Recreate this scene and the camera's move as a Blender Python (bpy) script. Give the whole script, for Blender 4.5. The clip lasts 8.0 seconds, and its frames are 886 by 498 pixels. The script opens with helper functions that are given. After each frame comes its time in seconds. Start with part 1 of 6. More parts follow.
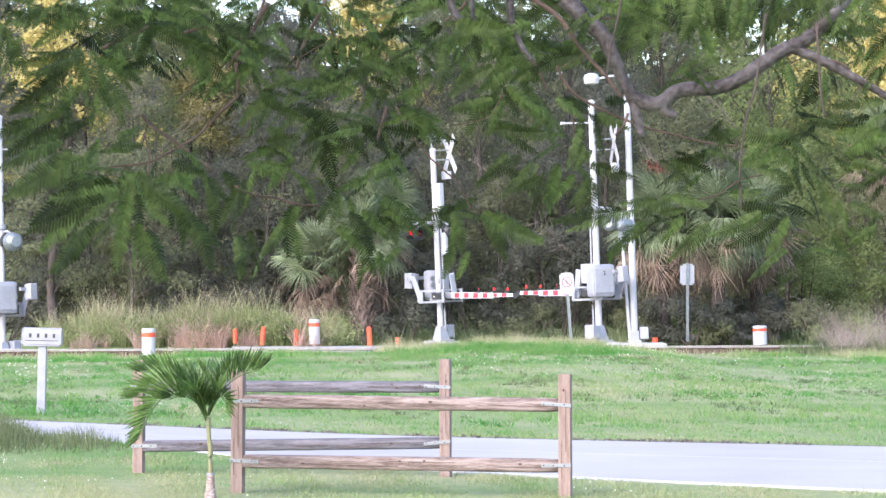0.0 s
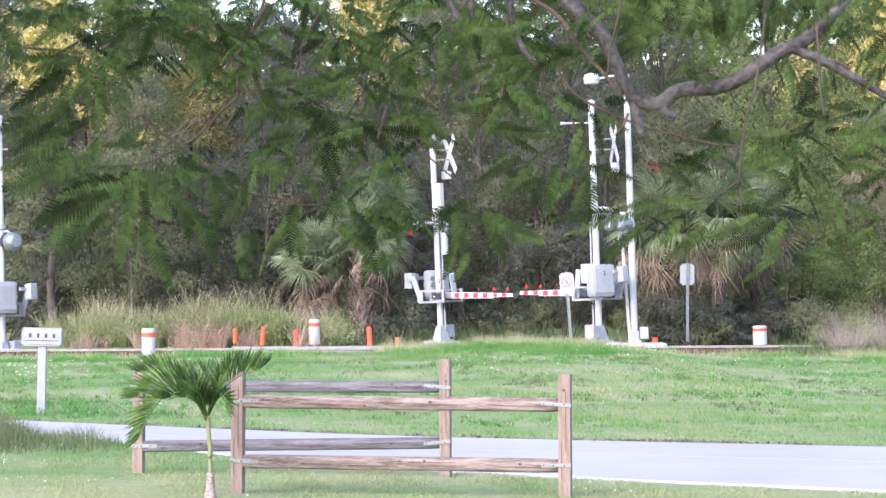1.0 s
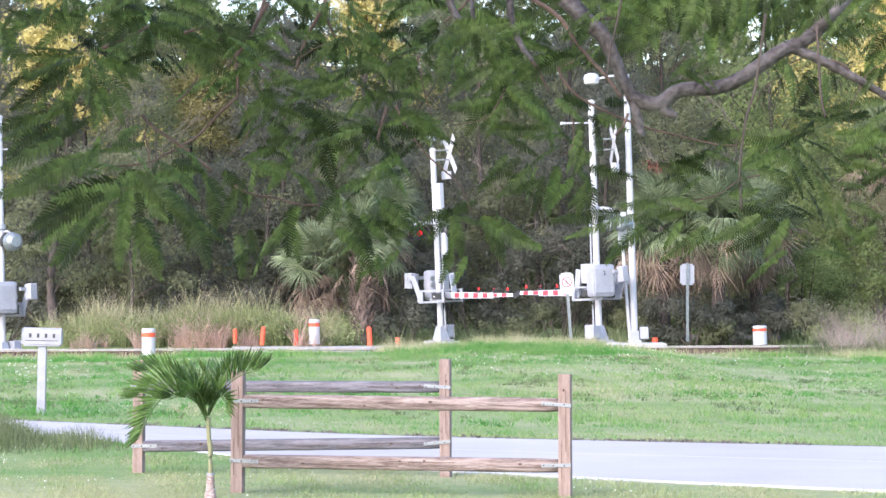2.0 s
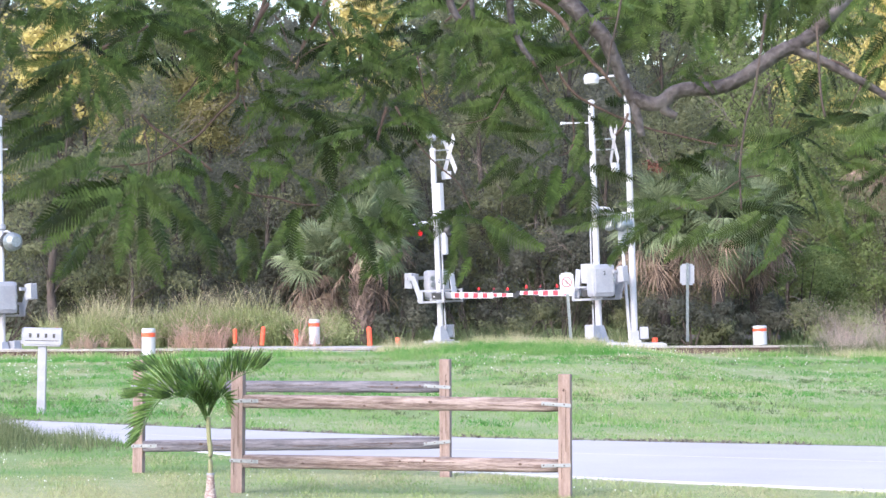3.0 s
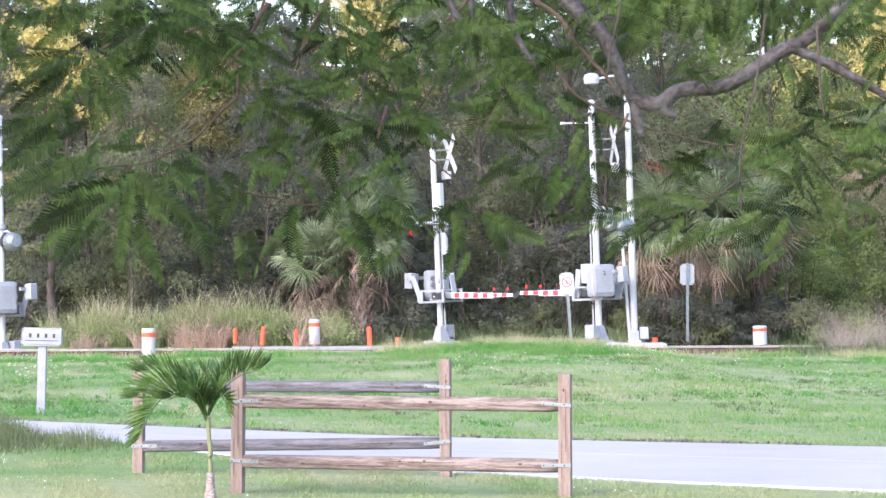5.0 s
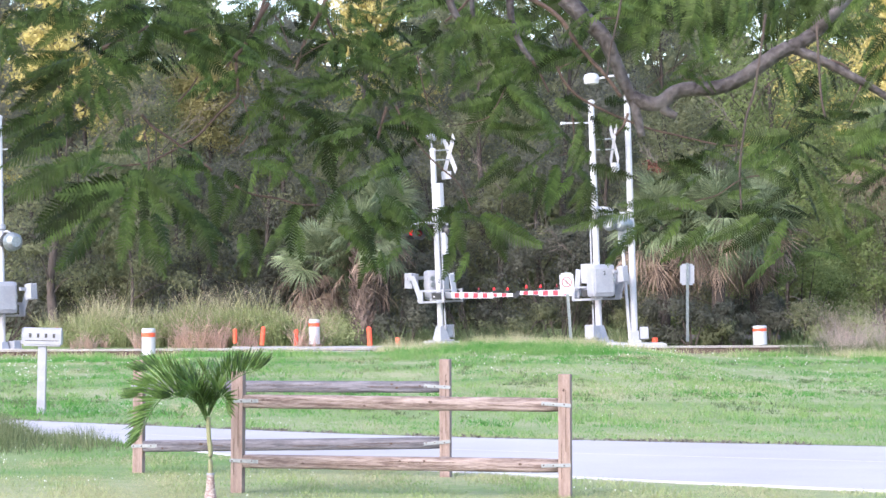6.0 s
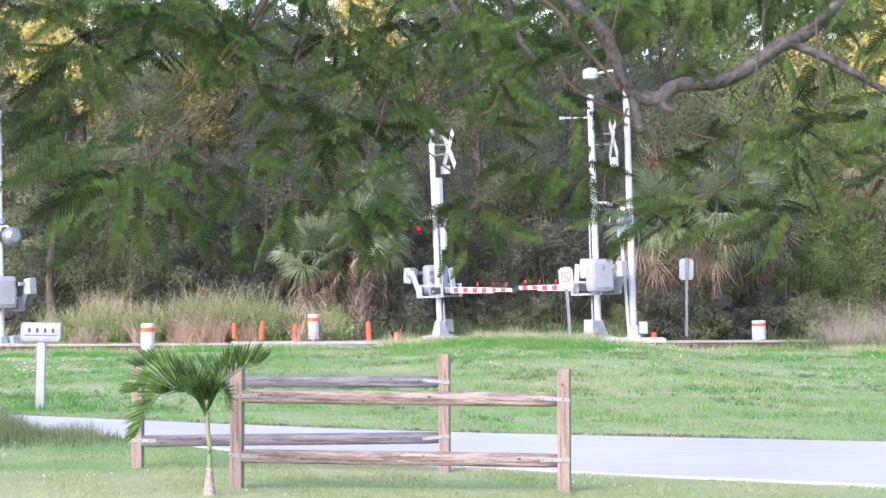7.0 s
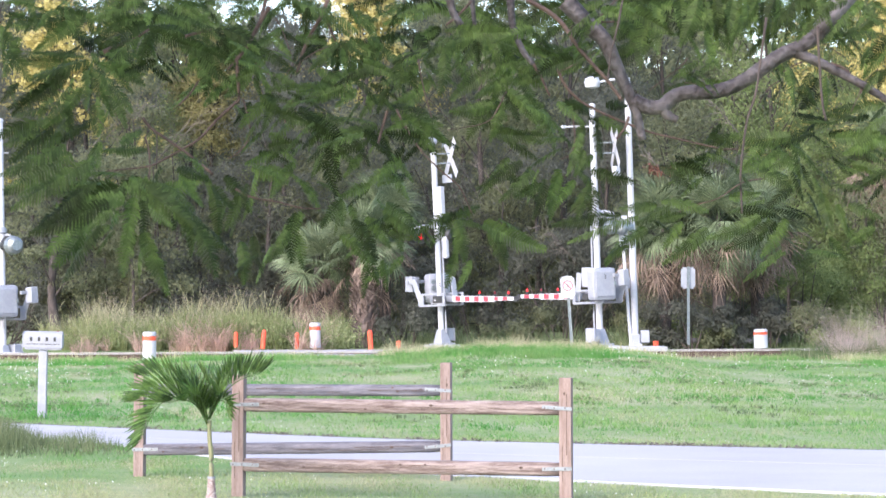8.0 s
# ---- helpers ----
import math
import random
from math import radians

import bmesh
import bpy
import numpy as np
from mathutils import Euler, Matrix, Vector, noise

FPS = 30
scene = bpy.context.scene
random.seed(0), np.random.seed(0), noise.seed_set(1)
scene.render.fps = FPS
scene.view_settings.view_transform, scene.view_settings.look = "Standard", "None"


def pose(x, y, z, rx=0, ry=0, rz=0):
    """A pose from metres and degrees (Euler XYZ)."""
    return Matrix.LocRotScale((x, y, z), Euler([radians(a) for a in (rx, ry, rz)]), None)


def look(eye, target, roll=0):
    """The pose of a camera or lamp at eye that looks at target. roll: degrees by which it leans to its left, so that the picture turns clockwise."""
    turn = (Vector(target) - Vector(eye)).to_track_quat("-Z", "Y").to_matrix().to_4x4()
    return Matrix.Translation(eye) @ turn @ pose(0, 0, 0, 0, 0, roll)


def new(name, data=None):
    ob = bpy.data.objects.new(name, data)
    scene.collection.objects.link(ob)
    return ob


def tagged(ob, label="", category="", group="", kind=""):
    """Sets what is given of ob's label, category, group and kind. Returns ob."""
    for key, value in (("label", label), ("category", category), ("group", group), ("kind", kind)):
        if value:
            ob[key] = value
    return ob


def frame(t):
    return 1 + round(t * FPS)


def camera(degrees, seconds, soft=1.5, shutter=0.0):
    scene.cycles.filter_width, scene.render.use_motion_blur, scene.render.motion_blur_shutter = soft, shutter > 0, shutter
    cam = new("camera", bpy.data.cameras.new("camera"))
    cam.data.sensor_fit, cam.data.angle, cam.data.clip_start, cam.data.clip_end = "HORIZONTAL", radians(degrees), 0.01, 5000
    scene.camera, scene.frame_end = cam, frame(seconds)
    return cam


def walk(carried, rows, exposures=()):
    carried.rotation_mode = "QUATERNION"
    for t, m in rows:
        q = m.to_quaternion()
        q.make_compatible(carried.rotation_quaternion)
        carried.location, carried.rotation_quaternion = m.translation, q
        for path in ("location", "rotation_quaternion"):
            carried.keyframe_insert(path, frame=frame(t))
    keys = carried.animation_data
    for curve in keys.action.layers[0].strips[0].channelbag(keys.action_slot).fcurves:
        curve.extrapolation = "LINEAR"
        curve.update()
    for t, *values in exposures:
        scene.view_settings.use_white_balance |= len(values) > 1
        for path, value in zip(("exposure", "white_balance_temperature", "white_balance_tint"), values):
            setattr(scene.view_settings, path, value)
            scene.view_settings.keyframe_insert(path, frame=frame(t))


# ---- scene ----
EYE = (0.0, 0.0, 1.5)
AIM = 2.845  # height of the aim 100 m ahead


def view(dx=0.0, dz=0.0):
    return look(EYE, (dx, 100.0, AIM + dz))


cam = camera(16.23, 8.0, soft=1.52, shutter=0.5)
walk(cam, [
    (0, view(0.000, 0.000)),
    (6.7, view(0.000, 0.000)),
    (6.8, view(0.000, -0.018)),
    (6.9, view(0.018, -0.164)),
    (7.0, view(0.029, -0.167)),
    (7.1, view(-0.009, -0.173)),
    (7.2, view(-0.018, -0.200)),
    (7.3, view(-0.055, -0.255)),
    (7.4, view(-0.073, -0.115)),
    (7.5, view(-0.056, -0.111)),
    (7.6, view(-0.036, -0.091)),
    (7.7, view(-0.027, -0.065)),
    (7.8, view(-0.018, -0.073)),
    (7.9, view(-0.027, -0.036)),
    (8.0, view(-0.027, 0.113)),
], exposures=[(0.0, 1.72, 6220, 18), (8.0, 1.72, 6220, 18)])
cam.data.dof.use_dof, cam.data.dof.focus_distance, cam.data.dof.aperture_fstop = True, 60.0, 60.0

# ---- world and light ----
world = bpy.data.worlds.new("sky")
scene.world = world
world.use_nodes = True
wn, wl = world.node_tree.nodes, world.node_tree.links
sky = wn.new("ShaderNodeTexSky")
sky.sky_type = "NISHITA"
sky.sun_disc = False
SUN_UP, SUN_ROUND = radians(32), radians(215)
sky.sun_elevation, sky.sun_rotation = SUN_UP, SUN_ROUND
wn["Background"].inputs["Strength"].default_value = 0.15
wl.new(sky.outputs["Color"], wn["Background"].inputs["Color"])
sun_data = bpy.data.lights.new("sun", "SUN")
sun_data.energy, sun_data.angle, sun_data.color = 1.8, radians(34), (1.0, 0.93, 0.84)
sun_ob = new("sun", sun_data)
sun_from = Vector((math.sin(SUN_ROUND) * math.cos(SUN_UP), math.cos(SUN_ROUND) * math.cos(SUN_UP), math.sin(SUN_UP)))
sun_ob.matrix_world = look(sun_from * 60, (0, 0, 0))


# ---- materials ----
def mat(name, a, b=None, scale=6.0, rough=0.7, metal=0.0, bump=0.15, fine=10.0, stretch=(1, 1, 1), island=0.0, piece=0.0,
        leafy=0.0, glow=None, spec=0.5, sharp=0.14):
    """A surface of two colours mixed by coarse and fine noise, with relief; island and piece vary the brightness."""
    m = bpy.data.materials.new(name)
    m.use_nodes = True
    n, l = m.node_tree.nodes, m.node_tree.links
    bsdf = n["Principled BSDF"]
    co = n.new("ShaderNodeTexCoord")
    mp = n.new("ShaderNodeMapping")
    mp.inputs["Scale"].default_value = stretch
    l.new(co.outputs["Object"], mp.inputs["Vector"])
    n1, n2 = n.new("ShaderNodeTexNoise"), n.new("ShaderNodeTexNoise")
    n1.inputs["Scale"].default_value, n1.inputs["Detail"].default_value = scale, 4
    n2.inputs["Scale"].default_value, n2.inputs["Detail"].default_value = scale * fine, 3
    for t in (n1, n2):
        l.new(mp.outputs[0], t.inputs["Vector"])
    mix = n.new("ShaderNodeMath")
    mix.operation = "MULTIPLY_ADD"
    mix.inputs[1].default_value = 0.4
    l.new(n2.outputs["Fac"], mix.inputs[0])
    sub = n.new("ShaderNodeMath")
    sub.operation = "MULTIPLY"
    sub.inputs[1].default_value = 0.6
    l.new(n1.outputs["Fac"], sub.inputs[0])
    l.new(sub.outputs[0], mix.inputs[2])
    ramp = n.new("ShaderNodeValToRGB")
    ramp.color_ramp.elements[0].position, ramp.color_ramp.elements[1].position = 0.5 - sharp, 0.5 + sharp
    ramp.color_ramp.elements[0].color, ramp.color_ramp.elements[1].color = (*a, 1), (*(b or a), 1)
    l.new(mix.outputs[0], ramp.inputs["Fac"])
    colour = ramp.outputs["Color"]
    for amount, node, sock in ((island, "ShaderNodeNewGeometry", "Random Per Island"), (piece, "ShaderNodeObjectInfo", "Random")):
        if amount:
            src = n.new(node)
            rng = n.new("ShaderNodeMapRange")
            rng.inputs["To Min"].default_value, rng.inputs["To Max"].default_value = 1 - amount, 1 + amount
            l.new(src.outputs[sock], rng.inputs["Value"])
            hsv = n.new("ShaderNodeHueSaturation")
            l.new(colour, hsv.inputs["Color"])
            l.new(rng.outputs[0], hsv.inputs["Value"])
            colour = hsv.outputs["Color"]
    l.new(colour, bsdf.inputs["Base Color"])
    rr = n.new("ShaderNodeMapRange")
    rr.inputs["To Min"].default_value, rr.inputs["To Max"].default_value = max(rough - 0.12, 0.02), min(rough + 0.12, 1)
    l.new(n2.outputs["Fac"], rr.inputs["Value"])
    l.new(rr.outputs[0], bsdf.inputs["Roughness"])
    bsdf.inputs["Metallic"].default_value = metal
    bsdf.inputs["Specular IOR Level"].default_value = spec
    if bump:
        bp = n.new("ShaderNodeBump")
        bp.inputs["Strength"].default_value, bp.inputs["Distance"].default_value = bump, 0.02
        l.new(mix.outputs[0], bp.inputs["Height"])
        l.new(bp.outputs[0], bsdf.inputs["Normal"])
    if glow:
        bsdf.inputs["Emission Color"].default_value, bsdf.inputs["Emission Strength"].default_value = (*glow[0], 1), glow[1]
    if leafy:
        tr = n.new("ShaderNodeBsdfTranslucent")
        l.new(colour, tr.inputs["Color"])
        ms = n.new("ShaderNodeMixShader")
        ms.inputs[0].default_value = leafy
        l.new(bsdf.outputs[0], ms.inputs[1])
        l.new(tr.outputs[0], ms.inputs[2])
        l.new(ms.outputs[0], n["Material Output"].inputs["Surface"])
    return m


M = {}
M["lawn"] = mat("lawn soil and thatch", (0.15, 0.225, 0.085), (0.31, 0.31, 0.185), 0.22, 0.95, bump=0.5, fine=40, stretch=(0.7, 1.4, 1), spec=0.1, sharp=0.09)
M["grass"] = mat("grass blades", (0.14, 0.28, 0.066), (0.36, 0.38, 0.18), 0.2, 0.6, bump=0, fine=9, stretch=(0.6, 1.5, 1), island=0.28, leafy=0.45, sharp=0.07)
M["bank_grass"] = mat("lush bank grass blades", (0.070, 0.246, 0.036), (0.220, 0.338, 0.108), 0.16, 0.6, bump=0, fine=7, stretch=(0.8, 1.3, 1), island=0.28, leafy=0.45, sharp=0.06)
M["dry_grass"] = mat("tall dry grass", (0.29, 0.305, 0.145), (0.46, 0.41, 0.265), 0.5, 0.7, bump=0, fine=6, island=0.35, leafy=0.3)
M["dry_lawn"] = mat("yellowed lawn grass", (0.28, 0.31, 0.15), (0.4, 0.38, 0.235), 0.5, 0.7, bump=0, fine=6, island=0.25, leafy=0.3)
M["pink_grass"] = mat("reddish weeds", (0.42, 0.27, 0.215), (0.56, 0.40, 0.325), 0.7, 0.7, bump=0, island=0.3, leafy=0.3)
M["plume"] = mat("mauve feathery grass", (0.33, 0.26, 0.225), (0.52, 0.415, 0.37), 0.7, 0.75, bump=0, island=0.3, leafy=0.3)
M["weeds"] = mat("rank weeds", (0.085, 0.135, 0.055), (0.18, 0.2, 0.105), 0.6, 0.65, bump=0, fine=9, island=0.35, leafy=0.35, spec=0.15)
M["weed_light"] = mat("light green weeds", (0.155, 0.205, 0.07), (0.32, 0.345, 0.165), 0.6, 0.65, bump=0, fine=9, island=0.3, leafy=0.4, spec=0.15)
M["soil"] = mat("dark road-edge dirt", (0.09, 0.075, 0.066), (0.20, 0.178, 0.145), 8, 0.95, fine=8)
M["flower"] = mat("white clover", (0.75, 0.75, 0.7), (0.6, 0.6, 0.5), 5, 0.8, bump=0)
M["asphalt"] = mat("worn pale asphalt", (0.355, 0.34, 0.355), (0.43, 0.415, 0.425), 0.5, 0.95, bump=0.3, fine=120, spec=0.12)
M["line_white"] = mat("worn white road paint", (0.78, 0.78, 0.76), (0.6, 0.6, 0.6), 6, 0.8)
M["line_yellow"] = mat("worn yellow road paint", (0.52, 0.46, 0.34), (0.42, 0.39, 0.34), 3, 0.85)
M["concrete"] = mat("pale concrete", (0.33, 0.33, 0.33), (0.45, 0.45, 0.44), 3, 0.9, fine=20)
M["ballast"] = mat("track ballast", (0.1, 0.08, 0.07), (0.2, 0.165, 0.145), 9, 0.95, bump=0.6)
M["rail"] = mat("rusty rail steel", (0.07, 0.045, 0.035), (0.14, 0.1, 0.08), 6, 0.6, 0.5)
M["rail_top"] = mat("polished rail head", (0.42, 0.41, 0.40), (0.3, 0.28, 0.26), 6, 0.4, 0.4)
M["tie"] = mat("weathered tie wood", (0.12, 0.085, 0.065), (0.22, 0.17, 0.14), 4, 0.9, stretch=(1, 6, 6))
M["post"] = mat("sawn timber post", (0.19, 0.13, 0.11), (0.32, 0.24, 0.21), 5, 0.85, bump=0.35, fine=7, stretch=(7, 7, 1), piece=0.08)
M["rail_wood"] = mat("weathered landscape timber", (0.125, 0.086, 0.074), (0.335, 0.268, 0.246), 7, 0.88, bump=0.6, fine=6, stretch=(0.42, 4, 5), sharp=0.10, piece=0.06)
M["grey_wood"] = mat("grey weathered timber", (0.06, 0.057, 0.068), (0.19, 0.177, 0.202), 7, 0.88, bump=0.5, fine=6, stretch=(0.42, 4, 5), sharp=0.14, piece=0.06)
M["knot"] = mat("dark wood knot", (0.05, 0.03, 0.022), (0.1, 0.065, 0.05), 20, 0.85)
M["galv"] = mat("galvanised steel", (0.2, 0.225, 0.235), (0.3, 0.33, 0.34), 20, 0.45, 0.6, bump=0.05)
M["bright_galv"] = mat("bright zinc strap", (0.185, 0.205, 0.22), (0.27, 0.29, 0.305), 40, 0.45, 0.3, bump=0.05)
M["white"] = mat("white enamel", (0.42, 0.42, 0.445), (0.5, 0.5, 0.525), 2, 0.4, bump=0.03)
M["silver"] = mat("silver-grey painted metal", (0.27, 0.28, 0.315), (0.35, 0.36, 0.395), 3, 0.45, 0.1, bump=0.04)
M["letter_paint"] = mat("chalky white paint", (0.25, 0.255, 0.285), (0.33, 0.335, 0.365), 7, 0.6, bump=0.06)
M["black"] = mat("black painted metal", (0.02, 0.02, 0.022), (0.04, 0.04, 0.04), 6, 0.5)
M["red"] = mat("red reflective sheeting", (0.29, 0.034, 0.052), (0.36, 0.05, 0.07), 5, 0.5, bump=0.02)
M["red_lens"] = mat("dark red lens", (0.11, 0.006, 0.009), (0.16, 0.01, 0.014), 5, 0.2, bump=0)
M["red_lit"] = mat("lit red lens", (0.45, 0.01, 0.01), (0.5, 0.015, 0.012), 5, 0.3, bump=0, glow=((1.0, 0.012, 0.03), 0.24))
M["orange"] = mat("orange plastic", (0.7, 0.075, 0.03), (0.8, 0.12, 0.05), 4, 0.5, bump=0.03)
M["glass_grey"] = mat("clear lens", (0.4, 0.42, 0.45), (0.55, 0.56, 0.6), 8, 0.15, bump=0)
M["bark"] = mat("grey-brown bark", (0.047, 0.037, 0.033), (0.105, 0.083, 0.074), 5, 0.9, bump=0.6, stretch=(4, 4, 1))
M["dark_bark"] = mat("dark fibrous bark", (0.028, 0.023, 0.02), (0.075, 0.06, 0.052), 7, 0.95, bump=0.8, fine=6, stretch=(3, 3, 1))
M["poin_bark"] = mat("smooth poinciana bark", (0.027, 0.018, 0.017), (0.162, 0.138, 0.14), 15, 0.7, bump=0.7, fine=6, sharp=0.12)
M["twig"] = mat("reddish twig bark", (0.056, 0.033, 0.025), (0.17, 0.108, 0.084), 20, 0.75, bump=0.2)
M["poin_leaf"] = mat("poinciana leaflets", (0.028, 0.045, 0.014), (0.112, 0.160, 0.043), 9, 0.5, bump=0, fine=5, island=0.3, piece=0.62, leafy=0.42, spec=0.18, sharp=0.12)
M["pale_twig"] = mat("greyish hanging twig", (0.058, 0.04, 0.034), (0.112, 0.082, 0.071), 30, 0.8, bump=0.2)
M["leaf_dark"] = mat("dark broadleaf foliage", (0.102, 0.106, 0.087), (0.177, 0.181, 0.148), 0.7, 0.6, bump=0, fine=8, island=0.12, leafy=0.58, spec=0.06)
M["leaf_mid"] = mat("olive foliage", (0.146, 0.16, 0.092), (0.25, 0.263, 0.158), 0.7, 0.6, bump=0, fine=8, island=0.12, leafy=0.58, spec=0.06)
M["leaf_bright"] = mat("light green foliage", (0.14, 0.187, 0.07), (0.26, 0.31, 0.132), 0.7, 0.6, bump=0, fine=8, island=0.2, leafy=0.5, spec=0.06)
# bright yellow puts the look of sunlit leaves into the leaf colour
M["leaf_sunlit"] = mat("yellowing foliage", (0.40, 0.345, 0.115), (0.62, 0.53, 0.22), 0.7, 0.6, bump=0, fine=8, island=0.3, leafy=0.45, spec=0.1)
M["leaf_gold"] = mat("olive-gold foliage", (0.20, 0.195, 0.092), (0.36, 0.32, 0.145), 0.7, 0.6, bump=0, fine=8, island=0.2, leafy=0.5, spec=0.06)
M["leaf_rust"] = mat("dead rust-brown foliage", (0.12, 0.05, 0.036), (0.2, 0.09, 0.058), 2, 0.8, bump=0, island=0.4, leafy=0.2)
M["dry_twig"] = mat("pale dead twigs", (0.105, 0.085, 0.074), (0.19, 0.16, 0.138), 6, 0.85, island=0.3)
M["fan"] = mat("fan palm leaf", (0.09, 0.125, 0.062), (0.215, 0.255, 0.15), 3, 0.5, bump=0, piece=0.3, island=0.2, leafy=0.25, spec=0.15)
M["fan_dead"] = mat("dead fan palm leaf", (0.10, 0.068, 0.053), (0.30, 0.222, 0.172), 3, 0.8, bump=0, piece=0.45, island=0.2, leafy=0.15)
M["boot"] = mat("palm boots", (0.095, 0.066, 0.055), (0.21, 0.16, 0.138), 6, 0.9, piece=0.3)
M["frond"] = mat("young palm frond", (0.020, 0.052, 0.010), (0.115, 0.195, 0.045), 4, 0.45, bump=0, piece=0.25, island=0.25, leafy=0.3)
M["frond_stem"] = mat("young palm stem", (0.125, 0.145, 0.06), (0.25, 0.235, 0.13), 12, 0.6)
M["palm_base"] = mat("ringed palm base", (0.16, 0.095, 0.082), (0.42, 0.36, 0.34), 34, 0.8, stretch=(1, 1, 2), sharp=0.09)


# ---- mesh helpers ----
def finish(name, me, material, parent=None, label="", smooth=False):
    me.materials.append(M[material])
    if smooth:
        me.polygons.foreach_set("use_smooth", [True] * len(me.polygons))
    ob = new(name, me)
    if parent:
        ob.parent = parent
    if label:
        ob["label"] = label
    return ob


def part(name, bm, material, parent=None, label="", smooth=False):
    me = bpy.data.meshes.new(name)
    bm.to_mesh(me)
    bm.free()
    return finish(name, me, material, parent, label, smooth)


def again(ob, m, parent=None):
    """Another piece on the same mesh."""
    o = new(ob.name.split(".")[0], ob.data)
    o.parent = parent or ob.parent
    o.matrix_basis = m
    return o


def thing(name, label, category, m=None, group=""):
    e = new(name)
    e.empty_display_size = 0.2
    e.matrix_basis = m or Matrix()
    return tagged(e, label, category, group)


def box(bm, sx, sy, sz, m=None, bevel=0.0):
    r = bmesh.ops.create_cube(bm, size=1.0, matrix=(m or Matrix()) @ Matrix.Diagonal((sx, sy, sz, 1)))
    if bevel:
        es = list({e for v in r["verts"] for e in v.link_edges})
        bmesh.ops.bevel(bm, geom=es, offset=bevel, segments=2, affect="EDGES", profile=0.6)
    return bm


def rod(bm, r1, r2, h, m=None, seg=16):
    """A cylinder or cone along z, standing on its pose."""
    bmesh.ops.create_cone(bm, cap_ends=True, segments=seg, radius1=r1, radius2=r2, depth=h,
                          matrix=(m or Matrix()) @ Matrix.Translation((0, 0, h / 2)))
    return bm


def lathe(bm, profile, seg=20, m=None):
    m = m or Matrix()
    rings = [[bm.verts.new(m @ Vector((r * math.cos(2 * math.pi * i / seg), r * math.sin(2 * math.pi * i / seg), z)))
              for i in range(seg)] for r, z in profile]
    for a, b in zip(rings, rings[1:]):
        for i in range(seg):
            bm.faces.new((a[i], a[(i + 1) % seg], b[(i + 1) % seg], b[i]))
    bm.faces.new(rings[0][::-1])
    bm.faces.new(rings[-1])
    return bm


def bend(points, steps=6):
    """A smooth line through the points."""
    p = [Vector(q) for q in points]
    if len(p) < 3:
        return [p[0].lerp(p[-1], i / steps) for i in range(steps + 1)]
    p = [2 * p[0] - p[1], *p, 2 * p[-1] - p[-2]]
    out = []
    for a, b, c, d in zip(p, p[1:], p[2:], p[3:]):
        for i in range(steps):
            t = i / steps
            out.append(0.5 * (2 * b + (c - a) * t + (2 * a - 5 * b + 4 * c - d) * t * t + (3 * b - a - 3 * c + d) * t ** 3))
    return out + [p[-2]]


def tube(bm, points, r1, r2, seg=8, steps=6, rough=0.0):
    line = bend(points, steps) if steps > 1 else [Vector(q) for q in points]
    rings = []
    for i, c in enumerate(line):
        d = (line[min(i + 1, len(line) - 1)] - line[max(i - 1, 0)]).normalized()
        q = d.to_track_quat("Z", "Y")
        f = i / (len(line) - 1)
        r = r1 + (r2 - r1) * f
        rings.append([bm.verts.new(c + q @ Vector((math.cos(6.2832 * k / seg), math.sin(6.2832 * k / seg), 0))
                                   * r * (1 + rough * (random.random() - 0.5))) for k in range(seg)])
    for a, b in zip(rings, rings[1:]):
        for k in range(seg):
            bm.faces.new((a[k], a[(k + 1) % seg], b[(k + 1) % seg], b[k]))
    bm.faces.new(rings[0][::-1])
    bm.faces.new(rings[-1])
    return line


def mesh_np(name, verts, corners):
    """A mesh of separate faces with the given number of corners each, from an array of points."""
    n = len(verts)
    me = bpy.data.meshes.new(name)
    me.vertices.add(n)
    me.vertices.foreach_set("co", np.asarray(verts, dtype=np.float32).ravel())
    me.loops.add(n)
    me.loops.foreach_set("vertex_index", np.arange(n, dtype=np.int32))
    me.polygons.add(n // corners)
    me.polygons.foreach_set("loop_start", np.arange(0, n, corners, dtype=np.int32))
    me.update(calc_edges=True)
    me.validate()
    return me


def blades(name, xyz, height, width, lean=0.35, seed=1, uneven=0.45):
    """Grass blades as slim triangles on the given points."""
    rng = np.random.default_rng(seed)
    n = len(xyz)
    h = height * rng.uniform(0.5, 1.3, n) * (0.72 + uneven * np.sin(xyz[:, 0] * 2.3 + seed) * np.sin(xyz[:, 1] * 1.1 + xyz[:, 0] * 5.1))
    a = rng.uniform(0, 2 * np.pi, n)
    side = np.stack([np.cos(a), np.sin(a), 0 * a], 1) * (width * rng.uniform(0.7, 1.3, n))[:, None] / 2
    tip = np.stack([rng.normal(0, lean, n) * h, rng.normal(0, lean, n) * h, h], 1)
    v = np.empty((n, 3, 3))
    v[:, 0], v[:, 1], v[:, 2] = xyz - side, xyz + side, xyz + tip
    return mesh_np(name, v.reshape(-1, 3), 3)


